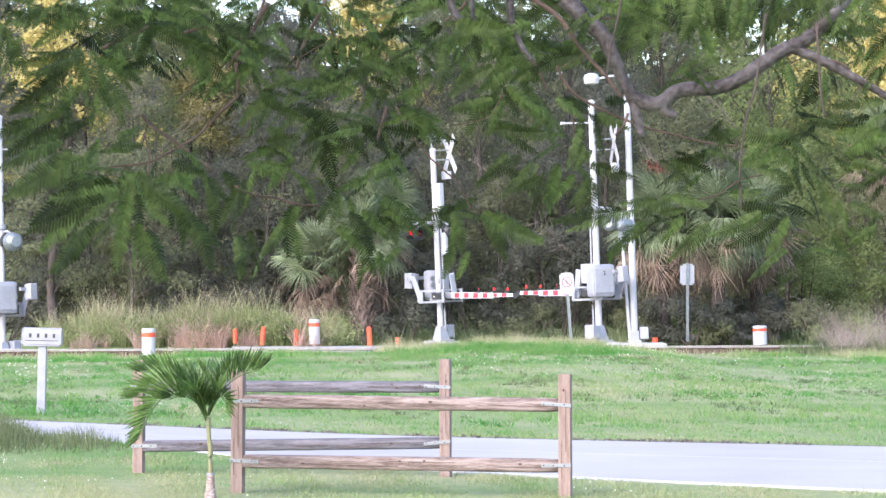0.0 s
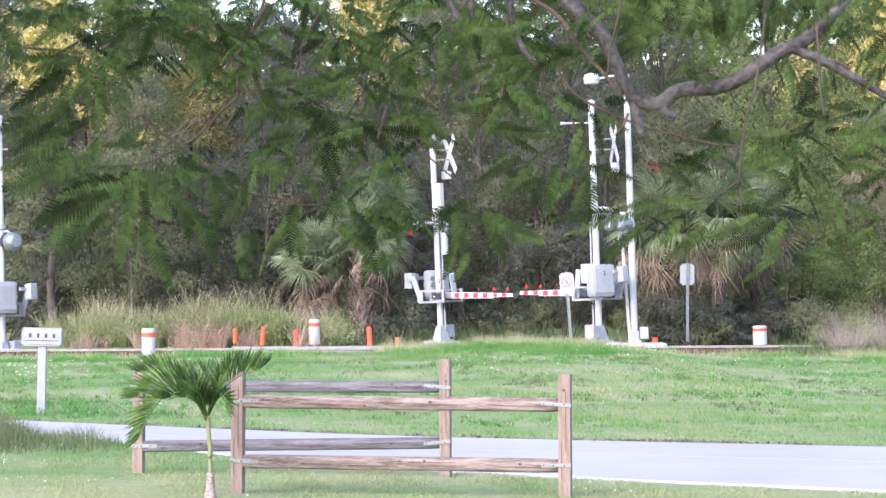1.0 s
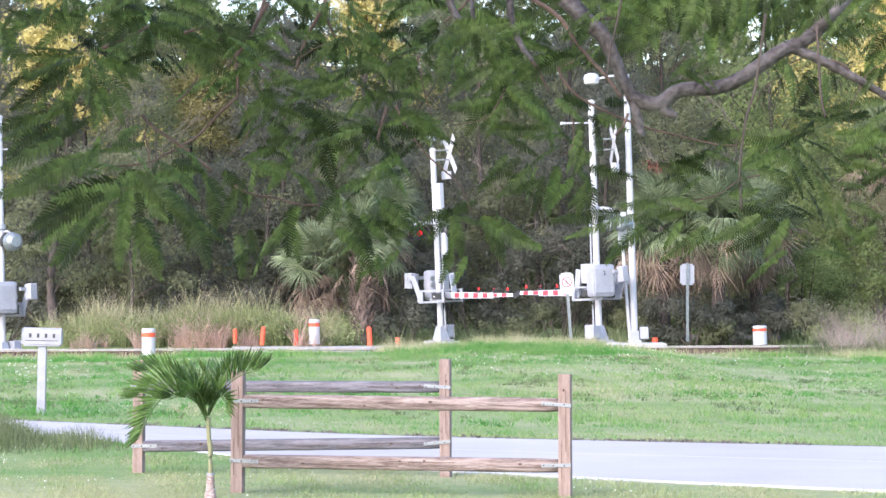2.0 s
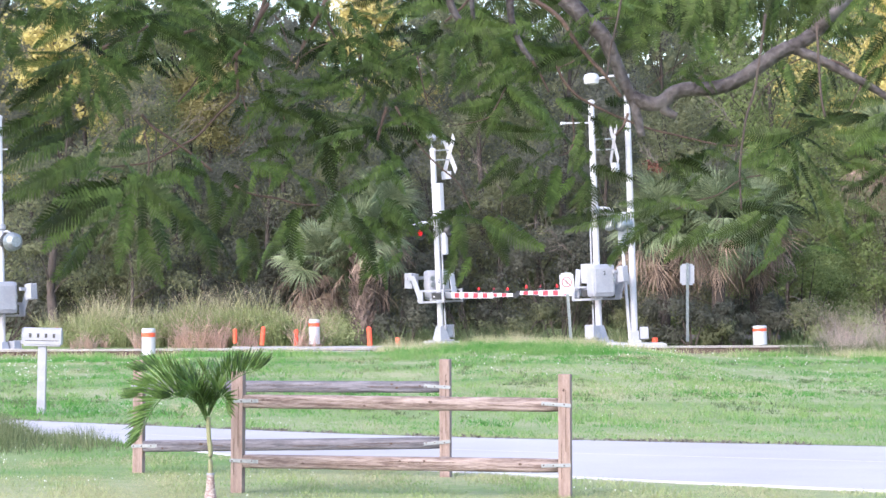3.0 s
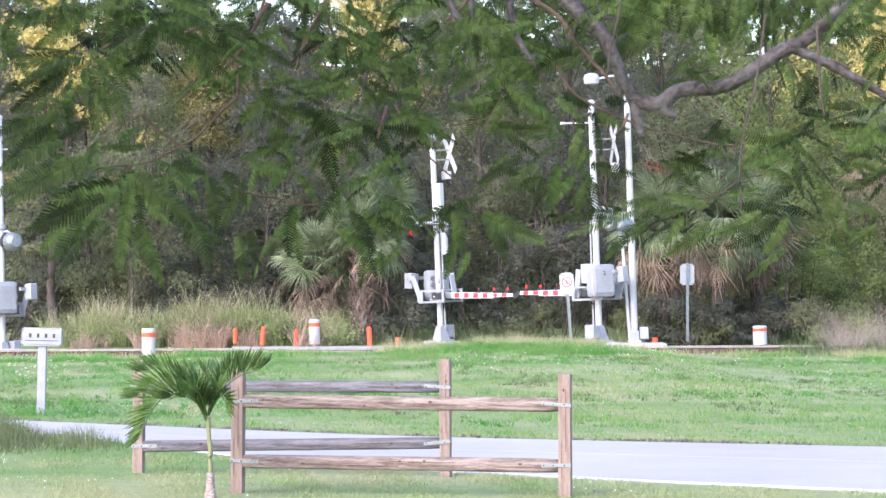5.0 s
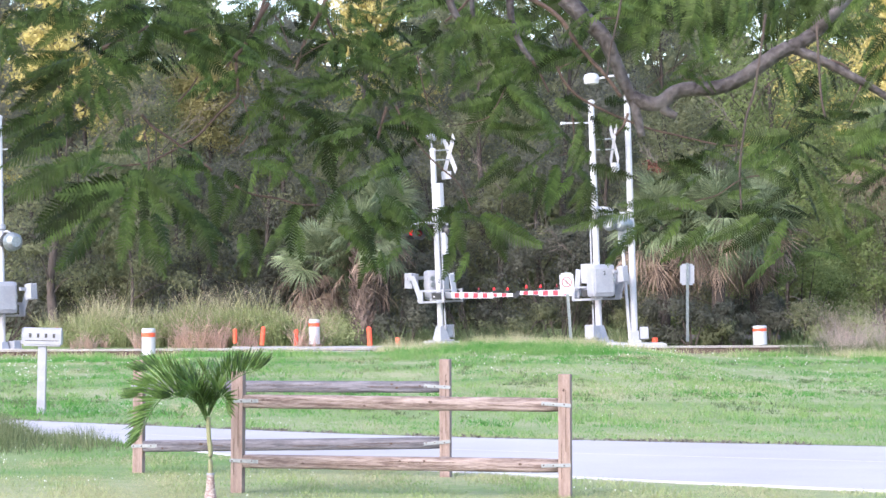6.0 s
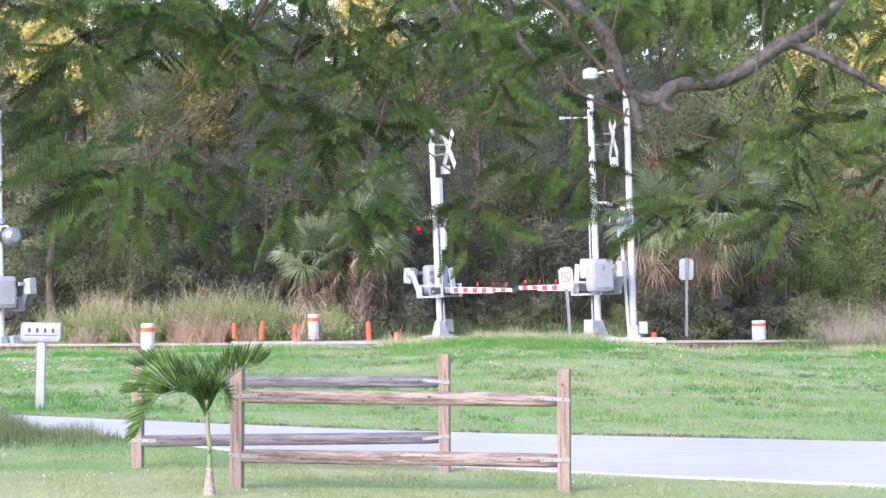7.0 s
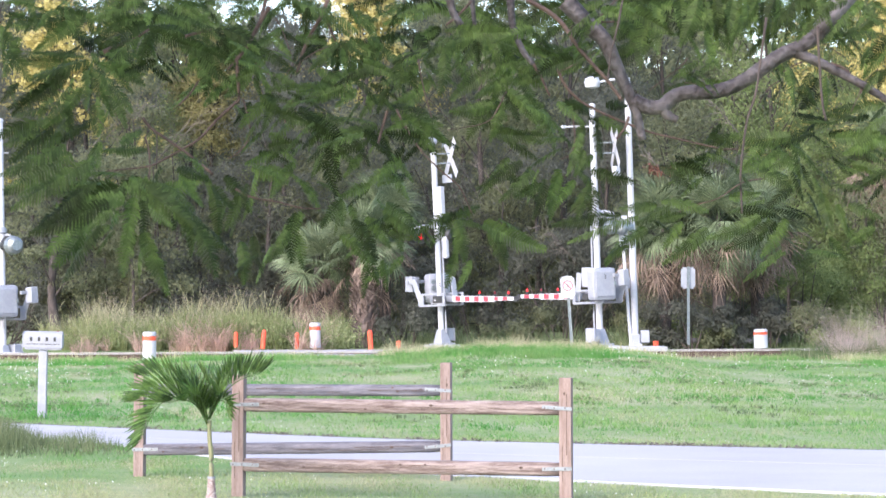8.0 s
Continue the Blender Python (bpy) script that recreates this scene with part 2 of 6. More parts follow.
def tufts(name, feet, heights, spread, count, width, rng):
    """Tufts of arching blades, three pieces each, on the given feet."""
    n = len(feet) * count
    o = np.repeat(feet, count, axis=0) + rng.normal(0, 0.05, (n, 3)) * (1, 1, 0)
    h = np.repeat(heights, count) * rng.uniform(0.35, 1.1, n)
    a = rng.uniform(0, 2 * np.pi, n)
    out = np.stack([np.cos(a), np.sin(a), 0 * a], 1) * (h * spread * rng.uniform(0.2, 1.6, n))[:, None]
    b = rng.uniform(0, 2 * np.pi, n)
    w = np.stack([np.cos(b), np.sin(b), 0 * b], 1) * (width * rng.uniform(0.6, 1.3, n))[:, None] / 2
    up = np.array([0, 0, 1.0])
    drop = rng.uniform(0.55, 1.0, n)[:, None]
    p1 = o + out * 0.28 + up * h[:, None] * 0.5
    p2 = o + out * 0.75 + up * h[:, None] * 0.86 * (0.5 + 0.5 * drop)
    p3 = o + out * 1.35 + up * h[:, None] * 0.9 * drop
    v = np.stack([o - w, p1 - w, p1 + w, o + w, p1 - w, p2 - w * 0.7, p2 + w * 0.7, p1 + w, p2 - w * 0.7, p3 - w * 0.15, p3 + w * 0.15, p2 + w * 0.7], 1)
    return mesh_np(name, v.reshape(-1, 3), 4)


def leaf_quads(centres, size, rng, flat=0.5, facing=None):
    """Small pointed leaves scattered on the points, each a rhombus; facing gives the side that each one tends to turn to."""
    n = len(centres)
    nrm = rng.normal(0, 1, (n, 3))
    if facing is not None:
        nrm = nrm * 0.36 + facing
    nrm[:, 2] += flat
    nrm /= np.linalg.norm(nrm, axis=1)[:, None]
    u = np.cross(nrm, rng.normal(0, 1, (n, 3)))
    u /= np.linalg.norm(u, axis=1)[:, None]
    w = np.cross(nrm, u)
    s = size * rng.uniform(0.6, 1.3, n)[:, None]
    v = np.empty((n, 4, 3))
    v[:, 0], v[:, 2] = centres - u * s * 0.6, centres + u * s * 0.6
    v[:, 1], v[:, 3] = centres + w * s * 0.34, centres - w * s * 0.34
    return v.reshape(-1, 3)


# ---- ground, road, track ----
def smooth01(a, b, v):
    t = min(max((v - a) / (b - a), 0.0), 1.0)
    return t * t * (3 - 2 * t)


def ground_z(x, y):
    crest = 0.10 + 0.11 * smooth01(-6.5, -4.5, x) + 0.12 * smooth01(-1.2, 1.2, x) - 0.21 * smooth01(3.6, 5.6, x)
    z = crest * smooth01(33, 64, y) - (crest + 0.05) * smooth01(66.2, 68, y) + 0.17 * smooth01(73.2, 75, y)
    z += 0.12 * math.exp(-((x + 4.9) / 1.6) ** 2 - ((y - 29.4) / 1.3) ** 2)
    if 3 < y < 66 and abs(x) < 40:
        z += 0.03 * noise.noise((x * 0.35, y * 0.25, 0)) * smooth01(34, 42, y)
    return z


NEAR_EDGE = [(30, 5.5), (14, 16.3), (6, 21.2), (3.3, 23.1), (0.67, 25.15), (-1.2, 27.0), (-3, 29.9), (-6, 33.6), (-12, 40), (-26, 54)]
FAR_EDGE = [(34, 13), (18, 23), (9, 27.5), (4.24, 29.7), (0, 31.7), (-2.2, 33.4), (-4.4, 35.3), (-8.5, 39.0), (-14, 45), (-27, 59)]
near_line = bend([(x, y, 0) for x, y in NEAR_EDGE], 8)
far_line = bend([(x, y, 0) for x, y in FAR_EDGE], 8)


EDGE_X = [np.array([p.x for p in line[::-1]]) for line in (near_line, far_line)]
EDGE_Y = [np.array([p.y for p in line[::-1]]) for line in (near_line, far_line)]


def off_road(x, y):
    """How far points are outside the road, in metres; negative on it."""
    return 0.75 * np.maximum(np.interp(x, EDGE_X[0], EDGE_Y[0]) - y, y - np.interp(x, EDGE_X[1], EDGE_Y[1]))


def patchy(x, y, k, scale=1.0):
    """Smooth uneven patches between about -1 and 1."""
    x, y = x * scale, y * scale
    return (np.sin(1.7 * x + 0.9 * y + k) + np.sin(0.8 * x - 1.9 * y + 2.3 * k) + np.sin(2.9 * x + 0.35 * y + 5 * k) + np.sin(-1.1 * x + 3.1 * y + 0.7 * k)) / 3


def build_ground():
    xs = sorted({*np.linspace(-40, 40, 81).round(2), -3000, -1200, -500, -200, -90, 90, 200, 500, 1200, 3000})
    ys = sorted({*np.linspace(-10, 100, 111).round(2), -3000, -900, -300, -80, -30, 130, 180, 300, 700, 1500, 3000})
    bm = bmesh.new()
    grid = [[bm.verts.new((x, y, ground_z(x, y))) for x in xs] for y in ys]
    for r0, r1 in zip(grid, grid[1:]):
        for i in range(len(xs) - 1):
            bm.faces.new((r0[i], r0[i + 1], r1[i + 1], r1[i]))
    tagged(part("ground", bm, "lawn", smooth=True), "mown green lawn rising gently towards the railway track", "ground", kind="structure")


def strip(lines, z0=0.0):
    bm = bmesh.new()
    rows = [[bm.verts.new((p.x, p.y, z + z0 + ground_z(p.x, p.y))) for p in line] for line, z in lines]
    for a, b in zip(rows, rows[1:]):
        for i in range(len(a) - 1):
            bm.faces.new((a[i], a[i + 1], b[i + 1], b[i]))
    for f in bm.faces:
        f.normal_update()
        if f.normal.z < 0:
            f.normal_flip()
    return bm


def between(f, dz=0.0):
    return [a.lerp(b, f) + Vector((0, 0, dz)) for a, b in zip(near_line, far_line)]


def build_road():
    lanes = [strip([(between(a), za), (between(b), zb)]) for a, za, b, zb in ((-0.004, -0.02, 0.0, 0.01), (0.0, 0.01, 0.006, 0.01), (0.022, 0.01, 0.60, 0.01), (0.612, 0.01, 1.0, 0.01), (1.0, 0.01, 1.004, -0.02))]
    bm = lanes[0]
    for other in lanes[1:]:
        me = bpy.data.meshes.new("lane")
        other.to_mesh(me)
        other.free()
        bm.from_mesh(me)
        bpy.data.meshes.remove(me)
    road = tagged(part("road", bm, "asphalt"), "sun-bleached pale asphalt two-lane road with worn lines", "road", kind="structure")
    part("edge_line", strip([(between(0.006), 0.01), (between(0.022), 0.01)]), "line_white", road, "worn white edge line")
    part("edge_dirt", strip([(between(1.0), 0.014), (between(1.012), 0.016)]), "soil", road, "dark dirt along the road edge")
    part("centre_line", strip([(between(0.60), 0.01), (between(0.612), 0.01)]), "line_yellow", road, "faded yellow centre line")


def build_road_dirt():
    """Crumbs of dark dirt and dead grass along the far road edge."""
    r = np.random.default_rng(91)
    line = between(1.006)
    x = r.uniform(-7, 5.5, 240)
    keep = patchy(x, 0 * x, 2, 2.2) > r.uniform(-0.8, 0.8, 240)
    order = sorted((p.x, p.y) for p in line)
    y = np.interp(x, [p[0] for p in order], [p[1] for p in order]) + np.abs(r.normal(0, 0.10, 240))
    feet = np.array([(a, b, ground_z(a, b) + 0.005) for a, b in zip(x[keep], y[keep])])
    tagged(finish("road_dirt", tufts("road_dirt", feet, r.uniform(0.015, 0.05, len(feet)), 1.2, 12, 0.016, r), "soil"), "dark dirt and dead grass along the road edge", "dirt", kind="stuff")


SLOPE = 0.0056  # the track rises towards +x


def build_track():
    bm = bmesh.new()
    prof = [(67.3, -0.14), (68.6, 0.05), (72.0, 0.05), (73.4, -0.14)]
    for (y0, z0), (y1, z1) in zip(prof, prof[1:]):
        for k in range(60):
            x0, x1 = -60 + 2 * k, -58 + 2 * k
            bm.faces.new([bm.verts.new(c) for c in ((x0, y0, z0 + SLOPE * x0), (x1, y0, z0 + SLOPE * x1), (x1, y1, z1 + SLOPE * x1), (x0, y1, z1 + SLOPE * x0))])
    bmesh.ops.remove_doubles(bm, verts=bm.verts, dist=0.001)
    tagged(part("track_bed", bm, "ballast"), "brown stone ballast bed under the railway track", "track bed", kind="structure")
    track = thing("railway_track", "single railway track with rusty steel rails on wooden ties", "railway track", pose(0, -0.5, -0.255, 0, -math.degrees(math.atan(SLOPE))))
    for y in (69.85, 71.3):
        bm = bmesh.new()
        box(bm, 110, 0.14, 0.02, pose(0, y, 0.335))
        box(bm, 110, 0.02, 0.10, pose(0, y, 0.39))
        box(bm, 110, 0.07, 0.03, pose(0, y, 0.452), 0.006)
        rail = part("rail", bm, "rail", track)
        part("rail_head", box(bmesh.new(), 110, 0.074, 0.020, pose(0, y, 0.464)), "rail_top", rail, "polished running surface")
    tie = part("tie", box(bmesh.new(), 0.22, 2.5, 0.14, None, 0.015), "tie", track)
    tie.matrix_basis = pose(-22, 70.57, 0.26, rz=1)
    for k in range(1, 80):
        again(tie, pose(-22 + 0.56 * k, 70.57 + random.uniform(-0.05, 0.05), 0.26, rz=random.uniform(-2, 2)))
    # paved crossing panel and the foundation of the gate
    bm = box(bmesh.new(), 4.9, 8.0, 0.12, pose(-2.1, 71.2, 0.104, rz=8), 0.02)
    tagged(part("crossing_pavement", bm, "asphalt"), "grey paved road surface over the level crossing", "pavement", kind="structure")


def scatter(n, y0, y1, keep, seed, wide=0.152):
    """Random lawn points in the stretch from y0 to y1 that satisfy keep."""
    rng = np.random.default_rng(seed)
    found = []
    while sum(len(f) for f in found) < n:
        y = rng.uniform(y0, y1, n)
        x = rng.uniform(-1, 1, n) * (wide * y + 0.4)
        ok = keep(x, y, rng.random(n))
        found.append(np.stack([x[ok], y[ok]], 1))
    xy = np.concatenate(found)[:n]
    return np.array([(x, y, ground_z(x, y) - 0.005) for x, y in xy])


def build_grass():
    def lay(name, points, height, width, lean, seed, material, label):
        tagged(finish(name, blades(name, points, height, width, lean, seed), material), label, "grass", kind="stuff")

    lay("grass", scatter(42000, 20.5, 33, lambda x, y, r: (off_road(x, y) > 0.03) & (y < 33 - 0.5 * x), 3), 0.045, 0.006, 0.6, 4, "grass", "short mown green grass by the road")
    lay("grass", scatter(170000, 27, 69, lambda x, y, r: (off_road(x, y) > 0.03) & (y > 28 - 0.4 * x), 5), 0.045, 0.009, 0.7, 6, "bank_grass", "green mown grass on the bank below the track")
    r = np.random.default_rng(71)
    p = scatter(1700, 34, 67, lambda x, y, q: (off_road(x, y) > 0.3) & (patchy(x, y * 0.45, 9, 0.7) > 1.6 * q - 0.5) & ~((x > 3.6) & (x < 8.3) & (y > 62)), 18)
    tagged(finish("grass_tufts", tufts("grass_tufts", p, r.uniform(0.05, 0.12, len(p)), 0.7, 12, 0.009, r), "bank_grass"), "lush uneven grass tufts on the bank", "grass", kind="stuff")
    p = scatter(620, 36, 60, lambda x, y, q: (off_road(x, y) > 0.4) & (patchy(x, y * 0.5, 12, 0.9) > 0.9 * q), 19)
    tagged(finish("grass_tufts", tufts("grass_tufts", p, r.uniform(0.04, 0.09, len(p)), 0.8, 14, 0.010, r), "weeds"), "darker coarse tufts scattered over the bank", "grass", kind="stuff")
    p = scatter(900, 58, 66.5, lambda x, y, q: (np.clip((x + 2.2) / 3.0, 0, 1) * np.clip((3.9 - x) / 1.5, 0, 1) > 0.25 + 0.5 * q) & (patchy(x, y, 6, 0.8) > q - 0.6), 20)
    tagged(finish("grass_tufts", tufts("grass_tufts", p, r.uniform(0.10, 0.24, len(p)), 0.6, 12, 0.007, r), "bank_grass"), "tall light green tufts along the crest of the bank", "grass", kind="stuff")
    lay("tall_grass", scatter(8000, 26.5, 32.5, lambda x, y, r: (np.exp(-((x + 4.9) / 1.6) ** 2 - ((y - 29.4) / 1.2) ** 2) > r * 0.8 + 0.12) & (off_road(x, y) > 0.08), 7, 0.2), 0.22, 0.008, 0.3, 8, "weeds", "taller uncut green grass at the road edge")
    lay("tall_grass", scatter(14000, 60.5, 68.4, lambda x, y, r: (patchy(x, y, 3, 0.5) > -0.4) & ~((x > 3.0) & (x < 8.3)) & ((x > -0.6) | (x < -7.0) & (x > -8.0) | (y < 63)), 9), 0.16, 0.011, 0.3, 10, "bank_grass", "uncut grass with seed heads along the track")
    lay("dry_grass", scatter(10500, 63.2, 67.6, lambda x, y, r: (patchy(x, y, 8, 0.5) > -0.5) & (~((x > 3.4) & (x < 8.3)) | (r < 0.12)) & ((x > -0.6) | (r < 0.1)), 11), 0.22, 0.011, 0.35, 12, "dry_grass", "dry straw-coloured seed stalks along the track")
    lay("tall_grass", scatter(2600, 65.0, 67.3, lambda x, y, r: (x > 4.7) & (x < 8.6) & (patchy(x, 0.4 * y, 5, 1.5) > 1.2 * r - 0.55), 27), 0.15, 0.011, 0.45, 28, "bank_grass", "uneven grass tufts before the rails")
    lay("dry_grass", scatter(5200, 64.8, 67.4, lambda x, y, r: (x > -1.4) & (x < 3.2) & (patchy(x, y, 2, 1.2) > -0.9), 25), 0.29, 0.009, 0.4, 26, "dry_grass", "pale seed stalks along the crest of the bank")
    lay("dry_grass", scatter(18000, 33, 62, lambda x, y, r: (patchy(x, y * 0.4, 6, 0.8) > 0.1 + 1.1 * r) & (x < 4.5 + 2 * r), 14), 0.045, 0.010, 0.6, 15, "dry_lawn", "dry yellowed patches in the lawn")
    lay("dry_grass", scatter(42000, 20.5, 30, lambda x, y, r: (off_road(x, y) > 0.05) & (patchy(x, y * 0.6, 2, 1.4) > -0.2 + 1.1 * r) & (y < 29 - 0.5 * x), 16), 0.035, 0.006, 0.8, 17, "dry_lawn", "dry yellowed patches in the mown lawn")
    lay("dry_grass", scatter(9000, 33, 58, lambda x, y, r: np.exp(-((x - 2.4 - 0.05 * (y - 43)) / 1.9) ** 2 - ((y - 44) / 5.0) ** 2) * (0.9 + 0.3 * patchy(x, y * 0.5, 3, 1.6)) > r, 23), 0.04, 0.009, 0.8, 24, "dry_lawn", "pale worn patch in the bank's grass")
    # clover heads
    pts = scatter(1000, 21.5, 66, lambda x, y, r: (off_road(x, y) > 0.1) & (patchy(x, y * 0.6, 5, 1.0) > 0.3), 13)
    rng = np.random.default_rng(19)
    py = rng.uniform(47, 65, 500)
    px = py * rng.normal(-0.131, 0.011, 500)
    px[220:], py[220:] = rng.uniform(0.2, 9.5, 280), rng.uniform(46, 66.5, 280)
    patch = np.array([(x, y, ground_z(x, y) + 0.07) for x, y in zip(px, py)])
    heads = np.concatenate([leaf_quads(pts + np.array([0, 0, 0.035]), 0.014, np.random.default_rng(4), 0.2), leaf_quads(patch, 0.027, np.random.default_rng(6), 0.2)])
    tagged(finish("clover_flowers", mesh_np("clover_flowers", heads, 4), "flower"), "small white clover flowers in the lawn", "flowers", kind="stuff")
    # weeds behind the track
    def bank(x0, x1, y0, y1, n, seed):
        r = np.random.default_rng(seed)
        x, y = r.uniform(x0, x1, n), r.uniform(y0, y1, n)
        keep = patchy(x, y, seed, 0.9) > r.uniform(-1.2, 0.5, n)
        return np.stack([x, y, np.full(n, 0.1)], 1)[keep]
    r = np.random.default_rng(61)
    def spots(x0, x1, y0, y1, n):
        p = np.stack([r.uniform(x0, x1, n), r.uniform(y0, y1, n), np.full(n, 0.1)], 1)
        return p[patchy(p[:, 0], 0.35 * p[:, 1], 7, 1.3) > r.uniform(-1.1, 0.1, n)]
    def rise(p):
        return np.clip(0.56 + 0.36 * np.exp(-((p[:, 0] + 5.6) / 2.4) ** 2) + 0.34 * patchy(p[:, 0], 0.5 * p[:, 1], 4, 1.1), 0.3, 1.3)
    p = spots(-9.9, -2.6, 75.2, 80.5, 400)
    tagged(finish("tall_weeds", tufts("tall_weeds", p, 1.0 * rise(p) + 0.15, 0.35, 46, 0.013, r), "weed_light"), "arching green weeds in front of the woods", "grass", kind="stuff")
    p = spots(-9.9, -2.7, 75.8, 81.5, 230)
    tagged(finish("tall_weeds", tufts("tall_weeds", p, 1.35 * rise(p) + 0.2, 0.42, 34, 0.009, r), "dry_grass"), "tall tan grass in front of the woods", "grass", kind="stuff")
    p = spots(-9.9, -2.4, 76.5, 81.5, 70)
    tagged(finish("tall_weeds", tufts("tall_weeds", p, 1.25 * rise(p) + 0.65, 0.30, 9, 0.010, r), "dry_grass"), "thin tan seed stalks rising over the weeds", "grass", kind="stuff")
    p = spots(-9.9, -2.3, 74.6, 80.5, 120)
    tops = np.concatenate([q + r.normal(0, 1, (170, 3)) * (0.20, 0.20, 0.17 * h) + (0, 0, 0.33 * h) for q, h in zip(p, 1.1 * rise(p) + 0.2)])
    tops = tops[tops[:, 2] > 0.02]
    tagged(finish("leafy_weeds", mesh_np("leafy_weeds", leaf_quads(tops, 0.06, r), 4), "weed_light"), "leafy light green weeds behind the track", "weeds", kind="stuff")
    p = spots(-9.9, -2.3, 77.5, 81.5, 60)
    tops = np.concatenate([q + r.normal(0, 1, (110, 3)) * (0.09, 0.09, 0.17) + (0, 0, 1.0 * h + 0.2) for q, h in zip(p, rise(p))])
    tagged(finish("seed_heads", mesh_np("seed_heads", leaf_quads(tops, 0.017, r), 4), "plume"), "fuzzy tan seed heads over the weeds", "weeds", kind="stuff")
    for x0, x1, n, low, high in ((-6.5, -5.3, 46, 0.4, 1.15), (-8.9, -8.1, 16, 0.2, 0.6), (-7.4, -7.0, 8, 0.3, 0.8), (-4.9, -4.2, 14, 0.3, 0.9), (-3.6, -2.9, 14, 0.5, 1.3)):
        p = spots(x0, x1, 74.2, 76.2, n)
        tagged(finish("red_weeds", tufts("red_weeds", p, r.uniform(low, high, len(p)), 0.9, 30, 0.009, r), "pink_grass"), "reddish dry weeds by the track", "weeds", kind="stuff")
    tagged(finish("tall_weeds", blades("tall_weeds", bank(8.4, 12.0, 66.3, 69, 8200, 27), 1.05, 0.004, 0.6, 28, 0.6), "plume"),
           "feathery tan grass tuft beside the track", "grass", kind="stuff")
    tagged(finish("tall_weeds", blades("tall_weeds", bank(7.45, 11.0, 66.0, 68.6, 6000, 29), 0.36, 0.014, 0.5, 30, 0.6), "weeds"),
           "green weeds beside the track", "grass", kind="stuff")
    tagged(finish("tall_weeds", blades("tall_weeds", bank(-3, 11, 78, 82, 9000, 31), 0.6, 0.022, 0.35, 32), "weeds"),
           "green undergrowth at the foot of the woods", "grass", kind="stuff")


build_ground()
build_road()
build_road_dirt()
build_track()


# ---- level crossing ----
LAMPS = []  # turning lamp heads: object, phase


def stripe_mesh(length, h0, h1, thick):
    bm = bmesh.new()
    v = [bm.verts.new(c) for x, h in ((0, h0), (length, h1)) for c in ((x, -thick / 2, -h / 2), (x, thick / 2, -h / 2), (x, thick / 2, h / 2), (x, -thick / 2, h / 2))]
    for f in ((0, 1, 2, 3), (7, 6, 5, 4), (0, 4, 5, 1), (1, 5, 6, 2), (2, 6, 7, 3), (3, 7, 4, 0)):
        bm.faces.new([v[i] for i in f])
    bmesh.ops.recalc_face_normals(bm, faces=bm.faces)
    return bm


def turning_lamp(name, profile, m, parent, phase):
    """A lamp dome, one half of it lit; it turns to flash."""
    bm = lathe(bmesh.new(), profile, 16)
    me = bpy.data.meshes.new(name)
    for f in bm.faces:
        f.material_index = 1 if f.calc_center_median().y > 0.0 else 0
        f.smooth = True
    bm.to_mesh(me)
    bm.free()
    me.materials.append(M["red_lit"])
    me.materials.append(M["red_lens"])
    ob = new(name, me)
    ob.parent = parent
    ob.matrix_basis = m
    LAMPS.append((ob, phase, m))
    return ob


def gate_arm(parent, length, flash, tilt):
    arm = part("gate_arm", box(bmesh.new(), 0.26, 0.06, 0.16, pose(0.27, 0, 0), 0.012), "silver", parent, "red and white striped gate arm, lowered")
    arm.matrix_basis = pose(0.1, -0.02, 1.15, 0, tilt)
    pair = 0.337
    n = int((length - 0.35) / pair)
    cut = 0.4 + (length - 0.4) * 0.68
    part("beam", stripe_mesh(cut - 0.4, 0.155, 0.135, 0.05), "white", arm, "white inner beam").location = (0.4, 0, 0)
    part("beam", stripe_mesh(length - cut + 0.1, 0.105, 0.085, 0.036), "white", arm, "white outer beam").location = (cut - 0.1, 0, 0.012)
    for k in range(n):
        x0 = 0.52 + pair * k
        near = x0 + 0.155 < cut
        h = 0.115 if near else 0.082
        s = part("stripe", stripe_mesh(0.17, h, h - 0.004, 0.055 if near else 0.041), "red", arm)
        s.location = (x0, 0, 0.0 if near else 0.012)
    part("tip_cap", box(bmesh.new(), 0.12, 0.07, 0.13, pose(length + 0.05, 0, 0), 0.015), "black", arm)
    for i, x in enumerate((length - 1.25, length - 0.70, length - 0.22)):
        bm = box(bmesh.new(), 0.07, 0.06, 0.05, pose(x, 0, 0.09), 0.01)
        rod(bm, 0.022, 0.022, 0.03, pose(x, 0, 0.10))
        b = part("lamp_base", bm, "black", arm)
        lens = [(0.025, 0.0), (0.028, 0.016), (0.025, 0.042), (0.017, 0.064), (0.006, 0.074)]
        turn = flash - (parent.matrix_basis.to_euler().z)
        m = Matrix.Translation((x, 0, 0.125)) @ Matrix.Rotation(turn, 4, "Z")
        if i < 2:
            turning_lamp("lamp_lens", lens, m, arm, i)
        else:
            part("lamp_lens", lathe(bmesh.new(), lens, 14), "red_lit", arm, smooth=True).matrix_basis = m
    return arm


def lettering(name, text, size, m, material, parent, label):
    """Flat writing in the built-in font, as a mesh."""
    cu = bpy.data.curves.new(name, "FONT")
    cu.body, cu.size, cu.align_x, cu.extrude = text, size, "CENTER", 0.0015
    tmp = bpy.data.objects.new(name, cu)
    me = bpy.data.meshes.new_from_object(tmp)
    bpy.data.objects.remove(tmp)
    bpy.data.curves.remove(cu)
    ob = finish(name, me, material, parent, label)
    ob.matrix_basis = m
    return ob


